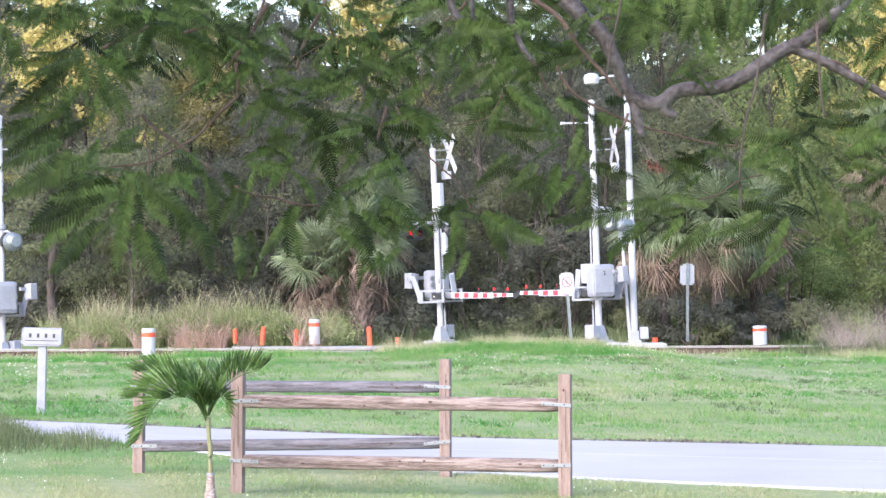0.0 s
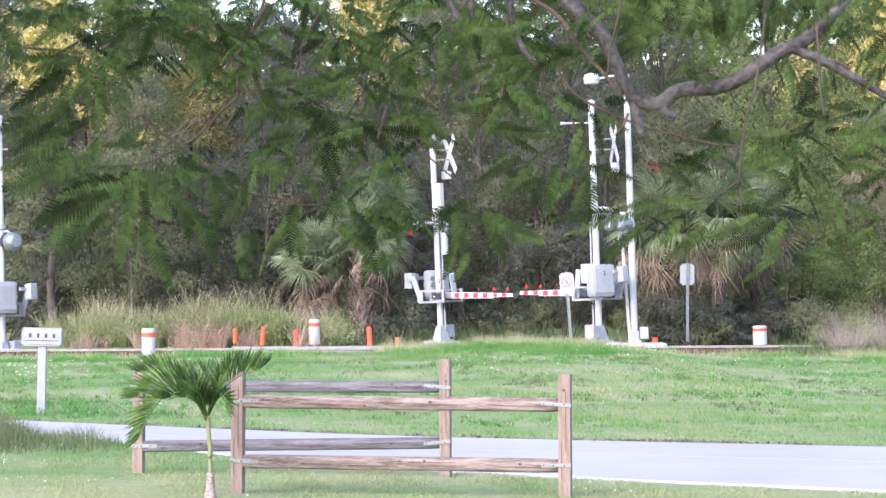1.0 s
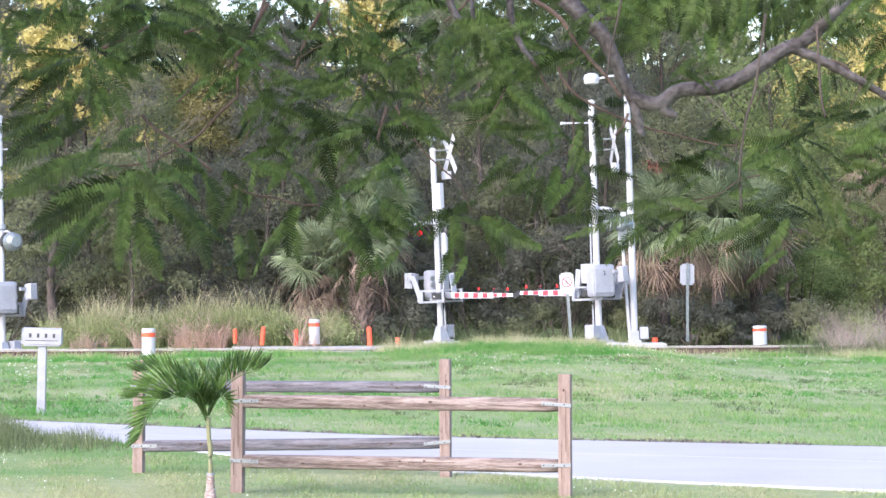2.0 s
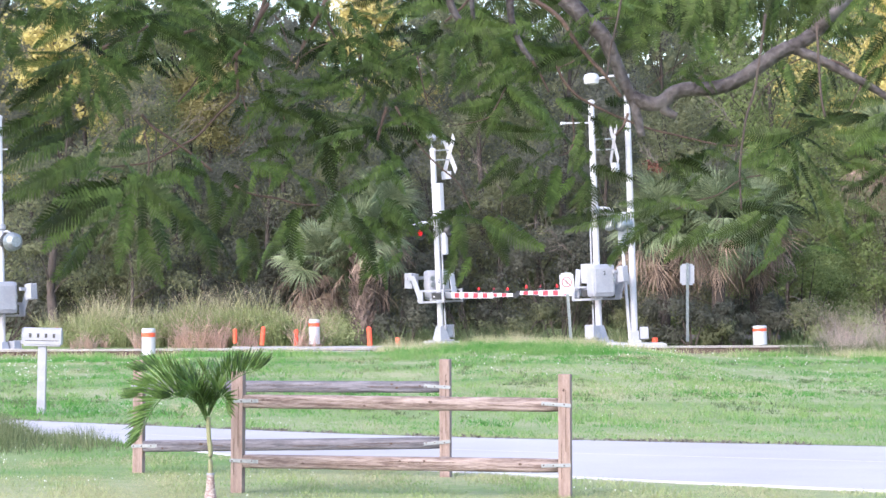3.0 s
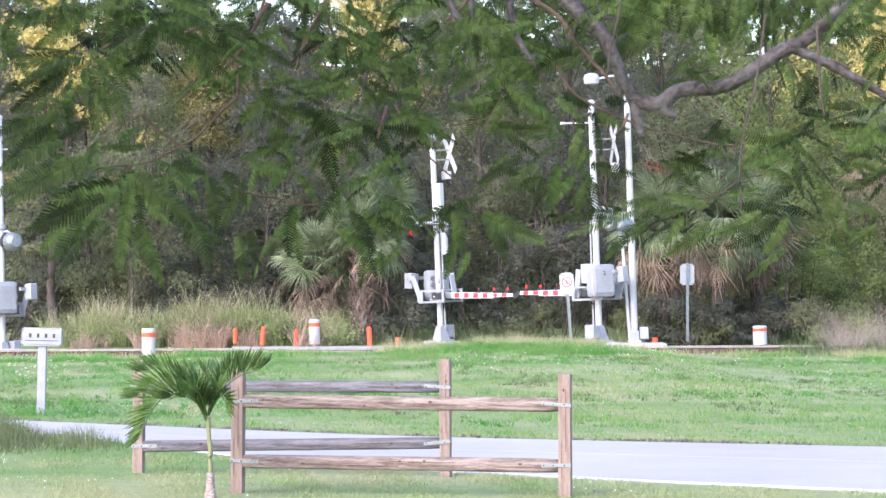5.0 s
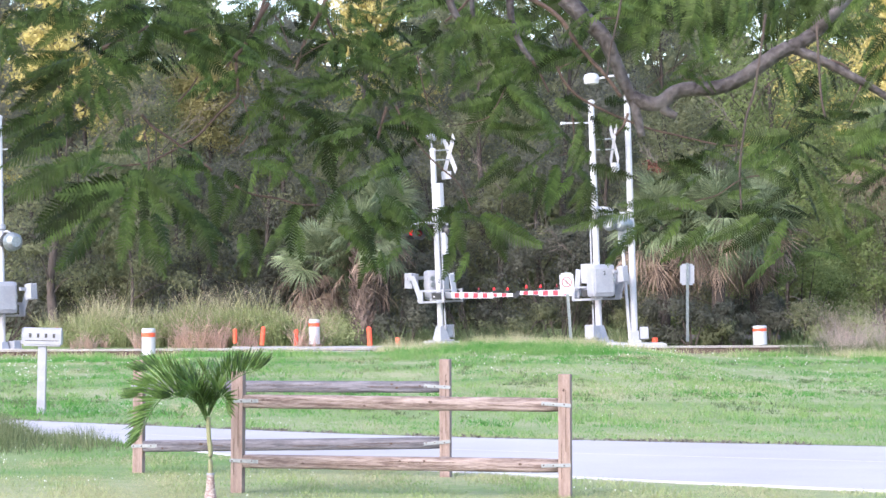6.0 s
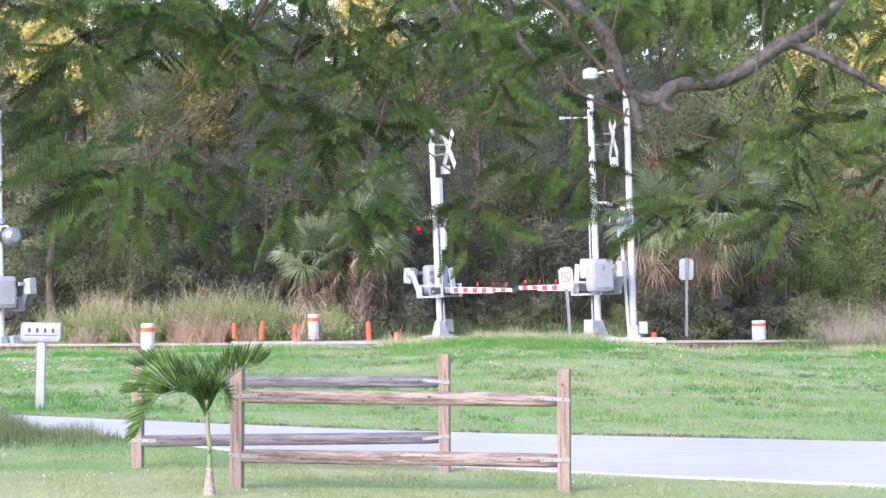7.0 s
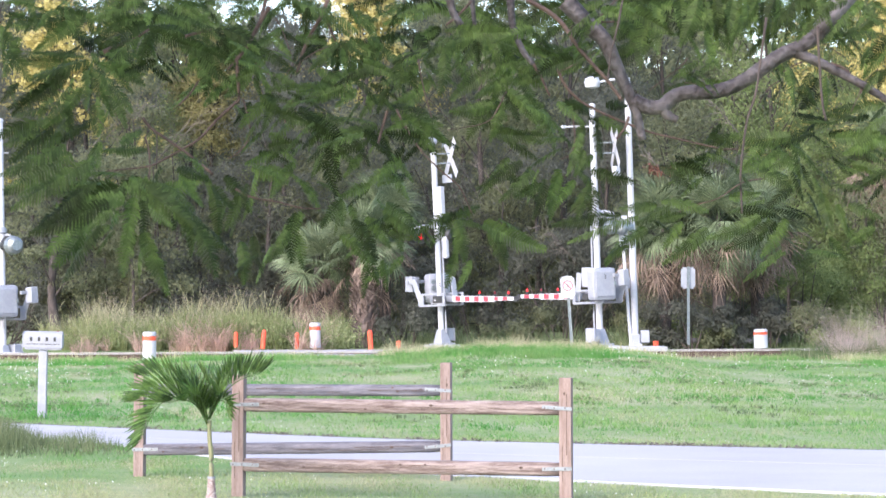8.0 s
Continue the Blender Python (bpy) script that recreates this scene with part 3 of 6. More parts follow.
def flasher_head(parent, m, colour, phase=None, hood=None):
    """One flashing light head, looking along its -y: hood, housing, background disc."""
    bm = bmesh.new()
    lathe(bm, [(0.09, -0.16), (0.15, -0.10), (0.165, 0.0), (0.165, 0.03)], 20, m @ pose(0, 0, 0, -90) @ pose(0, 0, 0, 180))
    head = part("light_housing", bm, colour, parent, smooth=False)
    bm = bmesh.new()
    for k in range(14):
        a = math.radians(-20 + 220 * k / 13)
        box(bm, 0.045, 0.26, 0.012, m @ pose(0.165 * math.cos(a), -0.16, 0.165 * math.sin(a), 0, 90 - math.degrees(a)))
    part("hood", bm, hood or colour, head)
    lens = [(0.15, 0.0), (0.148, 0.012), (0.10, 0.03), (0.04, 0.036)]
    lm = m @ pose(0, -0.012, 0, 90)
    if phase is None:
        part("lens", lathe(bmesh.new(), lens, 18), "red_lens", head, smooth=True).matrix_basis = lm
    else:
        ball = [(0.012, -0.07), (0.043, -0.055), (0.062, -0.023), (0.066, 0.0), (0.062, 0.023), (0.043, 0.055), (0.012, 0.07)]
        turning_lamp("lens", ball, m @ pose(0, -0.06, 0, 0, 0, 0), head, phase)


def crossing_signal(x, y, z, yaw, mast_h, arm_len, side, heads, colour_heads, label, buck, lean=-2.0, number="", tilt=-0.6, head_size=1.0, hood=None, weights=(-0.95, 1.0), support_x=0.34):
    s = thing("crossing_signal", label, "railway signal", pose(x, y, z, 0, lean) @ pose(0, 0, 0, 0, 0, yaw), "gate signals at the level crossing")
    # base casting with junction boxes
    bm = bmesh.new()
    box(bm, 0.46, 0.46, 0.05, pose(0, 0, 0.025), 0.01)
    bmesh.ops.create_cone(bm, cap_ends=True, segments=4, radius1=0.215, radius2=0.115, depth=0.34, matrix=pose(0, 0, 0.22, 0, 0, 45))
    for a in range(4):
        rod(bm, 0.02, 0.02, 0.09, pose(0.19 * math.cos(a * 1.5708 + 0.785), 0.19 * math.sin(a * 1.5708 + 0.785), 0.04))
    part("base", bm, "silver", s, "cast metal mast base")
    bm = box(bmesh.new(), 0.26, 0.2, 0.3, pose(-0.08, side * 0.27, 0.25), 0.025)
    box(bm, 0.29, 0.02, 0.33, pose(-0.08, side * 0.385, 0.25), 0.008)
    part("junction_box", bm, "silver", s)
    bm = rod(bmesh.new(), 0.075, 0.070, mast_h - 0.3, pose(0, 0, 0.3), 24)
    lathe(bm, [(0.085, mast_h - 0.03), (0.085, mast_h + 0.01), (0.05, mast_h + 0.045), (0.01, mast_h + 0.055)], 20)
    for zz in (2.25, 3.3, 4.0):
        lathe(bm, [(0.079, zz), (0.082, zz + 0.02), (0.079, zz + 0.04)], 20)
    part("mast", bm, "white", s, "white painted steel mast", smooth=False)
    part("conduit", tube(bm2 := bmesh.new(), [(0.11, side * 0.06, 0.3), (0.11, side * 0.06, 1.6), (0.10, side * 0.06, 2.8)], 0.022, 0.022, 8, 3) and bm2, "silver", s)
    # gate mechanism
    case = pose(-0.36, 0.25, 0, 0, 0, -17)
    mech = part("gate_mechanism", box(bmesh.new(), 0.36, 0.58, 0.74, case @ pose(0, 0, 1.41), 0.085), "silver", s, "rounded grey gate mechanism case")
    part("case_door", box(bmesh.new(), 0.02, 0.46, 0.56, case @ pose(-0.184, 0, 1.41), 0.012), "silver", mech)
    for zz in (1.42, 1.58):
        part("case_boss", rod(bmesh.new(), 0.065, 0.055, 0.03, case @ pose(0.175, -0.19, zz, 0, 90)), "galv", mech)
    part("latch", box(bmesh.new(), 0.04, 0.05, 0.10, case @ pose(-0.2, -0.24, 1.42), 0.01), "galv", mech)
    if number:
        m = case @ pose(-0.196, 0.0, 1.53, 90, 0, -90) if number == "3" else pose(0.0, 0.0, 1.46, 90, 0, 48) @ pose(0.0, 0, 0.078)
        lettering("figure", number, 0.14, m, "black", mech, "small dark stencilled figure " + number)
    for sy in (-1, 1):
        bm = box(bmesh.new(), 0.95, 0.03, 0.05, pose(0.05, sy * 0.31, 1.27), 0.006)
        box(bm, 0.95, 0.03, 0.05, pose(0.05, sy * 0.31, 0.99), 0.006)
        box(bm, 0.08, 0.03, 0.28, pose(0.48, sy * 0.31, 1.13), 0.006)
        box(bm, 0.20, 0.03, 0.28, pose(-0.36, sy * 0.31, 1.13), 0.006)
        part("side_frame", bm, "silver", s)
    wx, ws = weights
    bm = box(bmesh.new(), 0.16, 0.03, 0.62, pose(-0.50, -0.30, 1.36, 0, -24), 0.01)
    box(bm, abs(wx) - 0.63, 0.03, 0.12, pose((wx - 0.47) / 2, -0.27, 1.60), 0.01)
    part("counterweight_arm", bm, "silver", s)
    bm = box(bmesh.new(), 0.17, 0.03, 0.66, pose(support_x, 0.18, 1.36, 0, -9), 0.012)
    box(bm, 0.03, 0.16, 0.60, pose(support_x + 0.07, 0.11, 1.36, 0, -9), 0.01)
    part("arm_support", bm, "silver", s, "folded steel arm support plate")
    w = part("counterweight", box(bmesh.new(), 0.06, 0.62 * ws, 0.08, pose(wx + 0.09, -0.31 * (1 - ws), 1.60), 0.012), "silver", s)
    for k in range(4):
        part("weight_plate", box(bmesh.new(), 0.27 * ws, 0.052 * ws, 0.38 - 0.03 * (k % 2), pose(wx, -0.15 + 0.062 * k * ws, 1.54, 0, 4), 0.012), "silver", w)
    motor = part("motor_housing", box(bmesh.new(), 0.42, 0.10, 0.18, pose(0.24, -0.24, 1.13), 0.03), "black", s, "dark glossy motor housing between the frame bars")
    part("label_plate", box(bmesh.new(), 0.05, 0.004, 0.035, pose(0.13, -0.292, 1.12), 0.001), "white", motor)
    bm = box(bmesh.new(), 0.16, 0.55, 0.16, pose(0.16, 0, 1.13), 0.02)
    part("hub", bm, "black", s, "dark shaft housing")
    bm = box(bmesh.new(), 0.5, 0.05, 0.05, pose(0.2, -0.25, 1.05), 0.01)
    gate_arm(s, arm_len, 0.0, tilt)
    part("arm_bracket", bm, "silver", s)
    # lights
    for k, (wx, wy, hz, hyaw) in enumerate(heads):
        hx, hy, _ = Matrix.Rotation(-radians(yaw), 3, "Z") @ Vector((wx, wy, 0))
        bm = bmesh.new()
        tube(bm, [(0, 0, hz + 0.22), (hx * 0.6, hy * 0.6, hz + 0.24), (hx, hy, hz + 0.16)], 0.03, 0.028, 8, 4)
        part("cross_arm", bm, "silver", s)
        flasher_head(s, pose(hx, hy, hz, 0, 0, hyaw - yaw) @ Matrix.Scale(head_size, 4), colour_heads, k if colour_heads == "black" and k < 2 else None, hood)
    lathe(bm := bmesh.new(), [(0.09, 2.98), (0.12, 3.0), (0.12, 3.1), (0.09, 3.12)], 18)
    part("collar", bm, "silver", s)
    # crossbuck seen nearly edge-on
    wx, wy, zc, byaw = buck
    bx, by, _ = Matrix.Rotation(-radians(yaw), 3, "Z") @ Vector((wx, wy, 0))
    face = pose(bx, by, zc, 0, 0, byaw - yaw)
    for k, a in enumerate((45, -45)):
        bm = box(bmesh.new(), 0.225, 0.006, 1.22, face @ pose(0, 0.02 * k, 0, 0, a), 0.002)
        part("crossbuck_board", bm, "white", s, "white reflective crossbuck board")
    for dz in (-0.12, 0.12):
        bm = bmesh.new()
        tube(bm, [(0, 0, zc + dz), (bx, by, zc + dz)], 0.018, 0.018, 6, 2)
        part("sign_bracket", bm, "galv", s)
    return s


def build_crossing():
    a = crossing_signal(-0.04, 77.0, 0.24, -48, 4.75, 2.62, 1, [(-0.43, -0.25, 2.70, 22), (-0.64, 0.12, 2.73, 22), (0.30, 0.05, 2.72, 200)], "black",
                        "white railway gate signal with flashing red lights, lowered striped arm", (0.40, 0.0, 4.62, -72), number="2", tilt=1.9, lean=-2.6, hood="black")
    # bell and antenna cluster on the mast top
    bm = bmesh.new()
    lathe(bm, [(0.02, 4.96), (0.11, 4.99), (0.14, 5.06), (0.10, 5.14), (0.03, 5.17)], 18, pose(-0.04, 0, 0))
    rod(bm, 0.02, 0.02, 0.2, pose(-0.03, 0, 4.78), 8)
    part("bell", bm, "silver", a)
    bm = bmesh.new()
    tube(bm, [(0.0, 0.3, 4.9), (0.0, 0.34, 5.1), (0.0, 0.34, 5.25)], 0.016, 0.012, 6, 3)
    tube(bm, [(-0.25, 0.15, 5.02), (0.0, 0.1, 5.08), (0.3, 0.1, 5.03)], 0.018, 0.014, 6, 3)
    part("bracket", bm, "galv", a)
    part("equipment_plate", box(bmesh.new(), 0.34, 0.03, 0.2, pose(0.1, 0.33, 4.12), 0.005), "silver", a)
    part("equipment_box", box(bmesh.new(), 0.16, 0.14, 0.75, pose(0.13, 0.05, 3.55), 0.02), "white", a)
    part("equipment_box", box(bmesh.new(), 0.14, 0.12, 0.55, pose(0.16, 0.12, 2.42), 0.04), "white", a, "rounded white enclosure")
    b = crossing_signal(3.575, 71.0, 0.32, 132, 5.5, 2.5, 1, [(0.32, -0.15, 2.70, 165), (0.58, -0.05, 2.68, 150)], "galv",
                        "white railway gate signal with grey mechanism case, lowered striped arm", (0.48, 0.0, 4.52, -82), number="3", weights=(-0.74, 0.72), support_x=0.46)
    bm = bmesh.new()
    tube(bm, [(0, 0, 5.02), (0.35, 0.55, 5.03)], 0.02, 0.02, 6, 3)
    box(bm, 0.06, 0.1, 0.06, pose(0.36, 0.57, 5.03))
    part("bracket", bm, "white", b)
    tube(bm := bmesh.new(), [(0, 0, 3.03), (-0.1, -0.2, 3.06), (-0.18, -0.42, 3.0)], 0.045, 0.04, 10, 4)
    part("cantilever", bm, "white", b)
    ex, ey, _ = Matrix.Rotation(-radians(132), 3, "Z") @ Vector((-0.24, -0.30, 0))
    part("side_cover", box(bmesh.new(), 0.30, 0.02, 0.44, pose(ex, ey, 1.58, 0, 0, -132 - 28), 0.008), "silver", b, "flat grey cover plate beside the case")
    ex, ey, _ = Matrix.Rotation(-radians(132), 3, "Z") @ Vector((0.50, -0.06, 0))
    part("equipment_box", box(bmesh.new(), 0.14, 0.14, 0.22, pose(ex, ey, 3.98), 0.02), "white", b, "small white box under the crossbuck")
    c = crossing_signal(-10.2, 72.0, -0.07, 138, 5.6, 3.2, -1, [(0.27, -0.1, 2.70, 215)], "galv",
                        "white railway gate signal with large grey mechanism case", (-0.5, 0.1, 4.5, 70), -1.0, head_size=1.35, hood="black", weights=(-0.95, 0.8))
    tube(bm := bmesh.new(), [(0, 0, 4.85), (-0.1, -0.16, 4.85)], 0.02, 0.02, 6, 2)
    part("bracket", bm, "white", c)
    # concrete foundations
    for x, y, z, sx, sy in ((-0.04, 77, 0.12, 0.9, 0.9), (3.5, 71.0, 0.2, 1.0, 0.9), (-10.22, 72, 0.03, 0.9, 0.9), (4.18, 70.75, 0.185, 1.75, 1.3)):
        tagged(part("foundation", box(bmesh.new(), sx, sy, 0.26, pose(x, y, z), 0.03), "concrete"), "pale concrete signal foundation in the grass", "foundation")
    # tall pole with a lamp head on a short arm
    p = thing("camera_pole", "tall white pole with a white camera head", "pole", pose(4.395, 71.2, 0.27, 0, -1.8))
    part("pole", rod(bmesh.new(), 0.082, 0.068, 6.2, None, 20), "white", p)
    bm = bmesh.new()
    tube(bm, [(-0.10, -0.05, 0.05), (-0.16, -0.05, 1.2), (-0.23, -0.05, 2.7)], 0.042, 0.036, 10, 4)
    part("side_pipe", bm, "white", p)
    bm = box(bmesh.new(), 0.30, 0.26, 0.10, pose(0.0, 0, 0.05), 0.02)
    box(bm, 0.22, 0.2, 0.30, pose(0.0, 0, 0.17), 0.03)
    part("pole_base", bm, "silver", p, "grey base with bolts")
    part("junction_box", box(bmesh.new(), 0.2, 0.18, 0.28, pose(0.22, 0, 0.26), 0.02), "silver", p)
    tube(bm := bmesh.new(), [(0, 0, 6.14), (-0.3, 0, 6.17), (-0.62, 0, 6.12)], 0.03, 0.028, 8, 4)
    part("arm", bm, "white", p)
    bm = lathe(bmesh.new(), [(0.06, 0.0), (0.165, 0.03), (0.185, 0.14), (0.15, 0.24), (0.05, 0.27)], 20, pose(-0.80, 0, 5.98))
    part("camera_housing", bm, "white", p, "white domed camera housing")
    part("sign_plate", box(bmesh.new(), 0.22, 0.03, 0.78, pose(-0.21, -0.12, 2.65, 0, 0, 25), 0.012), "white", p, "white narrow sign plate with small markings")
    bm = bmesh.new()
    for k in range(3):
        box(bm, 0.07, 0.004, 0.06, pose(-0.205, -0.142, 2.42 + 0.2 * k, 0, 0, 25))
    part("marking", bm, "galv", p)
    part("bracket", box(bmesh.new(), 0.42, 0.06, 0.26, pose(-0.3, -0.05, 1.5), 0.02), "silver", p)


def sign(name, label, x, y, z, w, h, top, lean, back, yaw=0):
    s = thing(name, label, "sign", pose(x, y, z, 0, lean, yaw))
    bm = bmesh.new()
    for k in (-1, 1):
        box(bm, 0.012, 0.03, top, pose(k * 0.026, 0.0, top / 2))
    box(bm, 0.05, 0.01, top, pose(0, 0.014, top / 2))
    part("post", bm, "galv", s, "galvanised channel post")
    bm = bmesh.new()
    box(bm, w, 0.006, h, pose(0, 0.04 if back else -0.022, top - h / 2 - 0.02))
    es = [e for e in bm.edges if abs((e.verts[0].co - e.verts[1].co).y) > 0.003]
    bmesh.ops.bevel(bm, geom=es, offset=0.04, segments=4, affect="EDGES")
    plate = part("sign_plate", bm, "silver" if back else "white", s, "unpainted aluminium back" if back else "white sign face")
    zc = top - h / 2 - 0.02
    bm = bmesh.new()
    for dz in (-h * 0.3, h * 0.3):
        rod(bm, 0.012, 0.012, 0.012, pose(0, -0.026 if not back else -0.018, zc + dz, 90), 8)
    part("bolt", bm, "galv", s)
    if not back:
        bm = bmesh.new()
        n = 28
        for k in range(n):
            a = 2 * math.pi * k / n
            box(bm, 0.032, 0.003, 0.017, pose(0.105 * math.cos(a), -0.0275, zc + 0.03 + 0.105 * math.sin(a), 0, 90 - math.degrees(a)))
        box(bm, 0.20, 0.003, 0.017, pose(0, -0.0285, zc + 0.03, 0, 45))
        part("prohibition_ring", bm, "red", plate, "red ring with slash")
        bm = box(bmesh.new(), 0.03, 0.002, 0.10, pose(0, -0.0268, zc + 0.03))
        part("symbol", bm, "galv", plate)
        bm = box(bmesh.new(), 0.20, 0.002, 0.010, pose(0, -0.0265, zc + 0.19))
        part("lettering_bar", bm, "galv", plate)


def marker_post(x, y, z, r, h, label):
    p = thing("marker_post", label, "marker post", pose(x, y, z, random.uniform(-1, 1), random.uniform(-1.5, 1.5)), "white marker posts by the track")
    part("tube", lathe(bmesh.new(), [(r, 0), (r, h * 0.70)], 24), "white", p)
    part("band", lathe(bmesh.new(), [(r * 1.01, h * 0.705), (r * 1.01, h * 0.85)], 24), "orange", p, "orange reflective band")
    part("cap", lathe(bmesh.new(), [(r, h * 0.855), (r * 1.02, h * 0.93), (r * 0.96, h * 0.985), (r * 0.8, h)], 24), "white", p)


def delineator(x, y, z, r, h, lean):
    d = thing("delineator", "short orange plastic post at the crossing", "delineator", pose(x, y, z, 0, lean), "orange posts at the crossing")
    part("post", lathe(bmesh.new(), [(r, -0.05), (r, h * 0.86), (r * 0.8, h * 0.95), (r * 0.4, h)], 14), "orange", d)
    part("cap", lathe(bmesh.new(), [(r * 1.03, h * 0.80), (r * 1.05, h * 0.84), (r * 1.03, h * 0.87)], 14), "orange", d, "raised rim under the rounded top")


def build_roadside():
    sign("no_entry_sign", "white prohibition sign with red ring on a leaning post", 2.83, 68.5, 0.30, 0.31, 0.47, 1.62, -4.2, False)
    sign("road_sign", "back of a grey metal sign on a galvanised post", 5.98, 76.0, 0.26, 0.35, 0.52, 1.92, 0, True, 4)
    marker_post(-6.27, 66.2, 0.08, 0.145, 0.62, "white tube post with orange band beside the track")
    marker_post(-3.08, 74.5, 0.22, 0.13, 0.60, "white tube post with orange band by the crossing")
    marker_post(7.55, 74.0, 0.22, 0.165, 0.45, "short white tube post with orange band in the grass")
    for x, y, z, r, h, lean in ((-4.95, 74.0, 0.3, 0.05, 0.3, 0), (-4.32, 74.2, 0.25, 0.055, 0.40, 5), (-3.52, 74.6, 0.24, 0.055, 0.34, 0),
                                (-1.74, 74.0, 0.24, 0.06, 0.41, -3), (-1.09, 74.6, 0.24, 0.055, 0.14, 0), (5.05, 74.0, 0.24, 0.07, 0.15, 0), (7.2, 80.0, 0.2, 0.05, 0.45, 10)):
        delineator(x, y, z, r, h, lean)
    g = thing("guard_beam", "low grey timber barrier on short posts in the weeds", "barrier", pose(6.9, 79.2, 0.1))
    part("beam", box(bmesh.new(), 3.4, 0.12, 0.12, pose(0, 0, 0.22), 0.012), "grey_wood", g)
    for k in range(5):
        part("post", box(bmesh.new(), 0.13, 0.13, 0.34, pose(-1.5 + 0.75 * k, 0.13, 0.15), 0.012), "grey_wood", g)
    # letterbox on its post
    m = thing("letterbox", "white metal letterbox on a white wooden post", "letterbox", pose(-4.85, 37.5, -0.05, 0, 1.2))
    part("post", box(bmesh.new(), 0.10, 0.10, 0.90, pose(0, 0, 0.43), 0.008), "letter_paint", m, "white painted wooden post")
    bm = bmesh.new()
    prof = [(0.085 * math.cos(a), 0.115 + 0.085 * math.sin(a)) for a in [math.pi * k / 8 for k in range(9)]] + [(-0.085, 0), (0.085, 0)]
    ends = [[bm.verts.new((sx, py, 0.905 + pz)) for py, pz in prof] for sx in (-0.232, 0.232)]
    n = len(prof)
    for k in range(n):
        bm.faces.new((ends[0][k], ends[0][(k + 1) % n], ends[1][(k + 1) % n], ends[1][k]))
    bm.faces.new(ends[0])
    bm.faces.new(ends[1][::-1])
    bmesh.ops.recalc_face_normals(bm, faces=bm.faces)
    body = part("box", bm, "letter_paint", m)
    bm = bmesh.new()
    for k in range(4):
        box(bm, 0.03, 0.003, 0.05, pose(-0.14 + 0.095 * k, -0.0865, 0.905 + 0.105))
    box(bm, 0.40, 0.003, 0.008, pose(0, -0.0865, 0.905 + 0.045))
    part("marking_bar", bm, "black", body, "dark bars")
    part("floor_board", box(bmesh.new(), 0.43, 0.15, 0.02, pose(0, 0, 0.893)), "letter_paint", m)
    part("door", box(bmesh.new(), 0.012, 0.165, 0.19, pose(-0.24, 0, 1.0), 0.004), "letter_paint", m)
    part("flag", box(bmesh.new(), 0.02, 0.006, 0.12, pose(0.16, 0.092, 1.05)), "red", m)


build_crossing()
build_roadside()


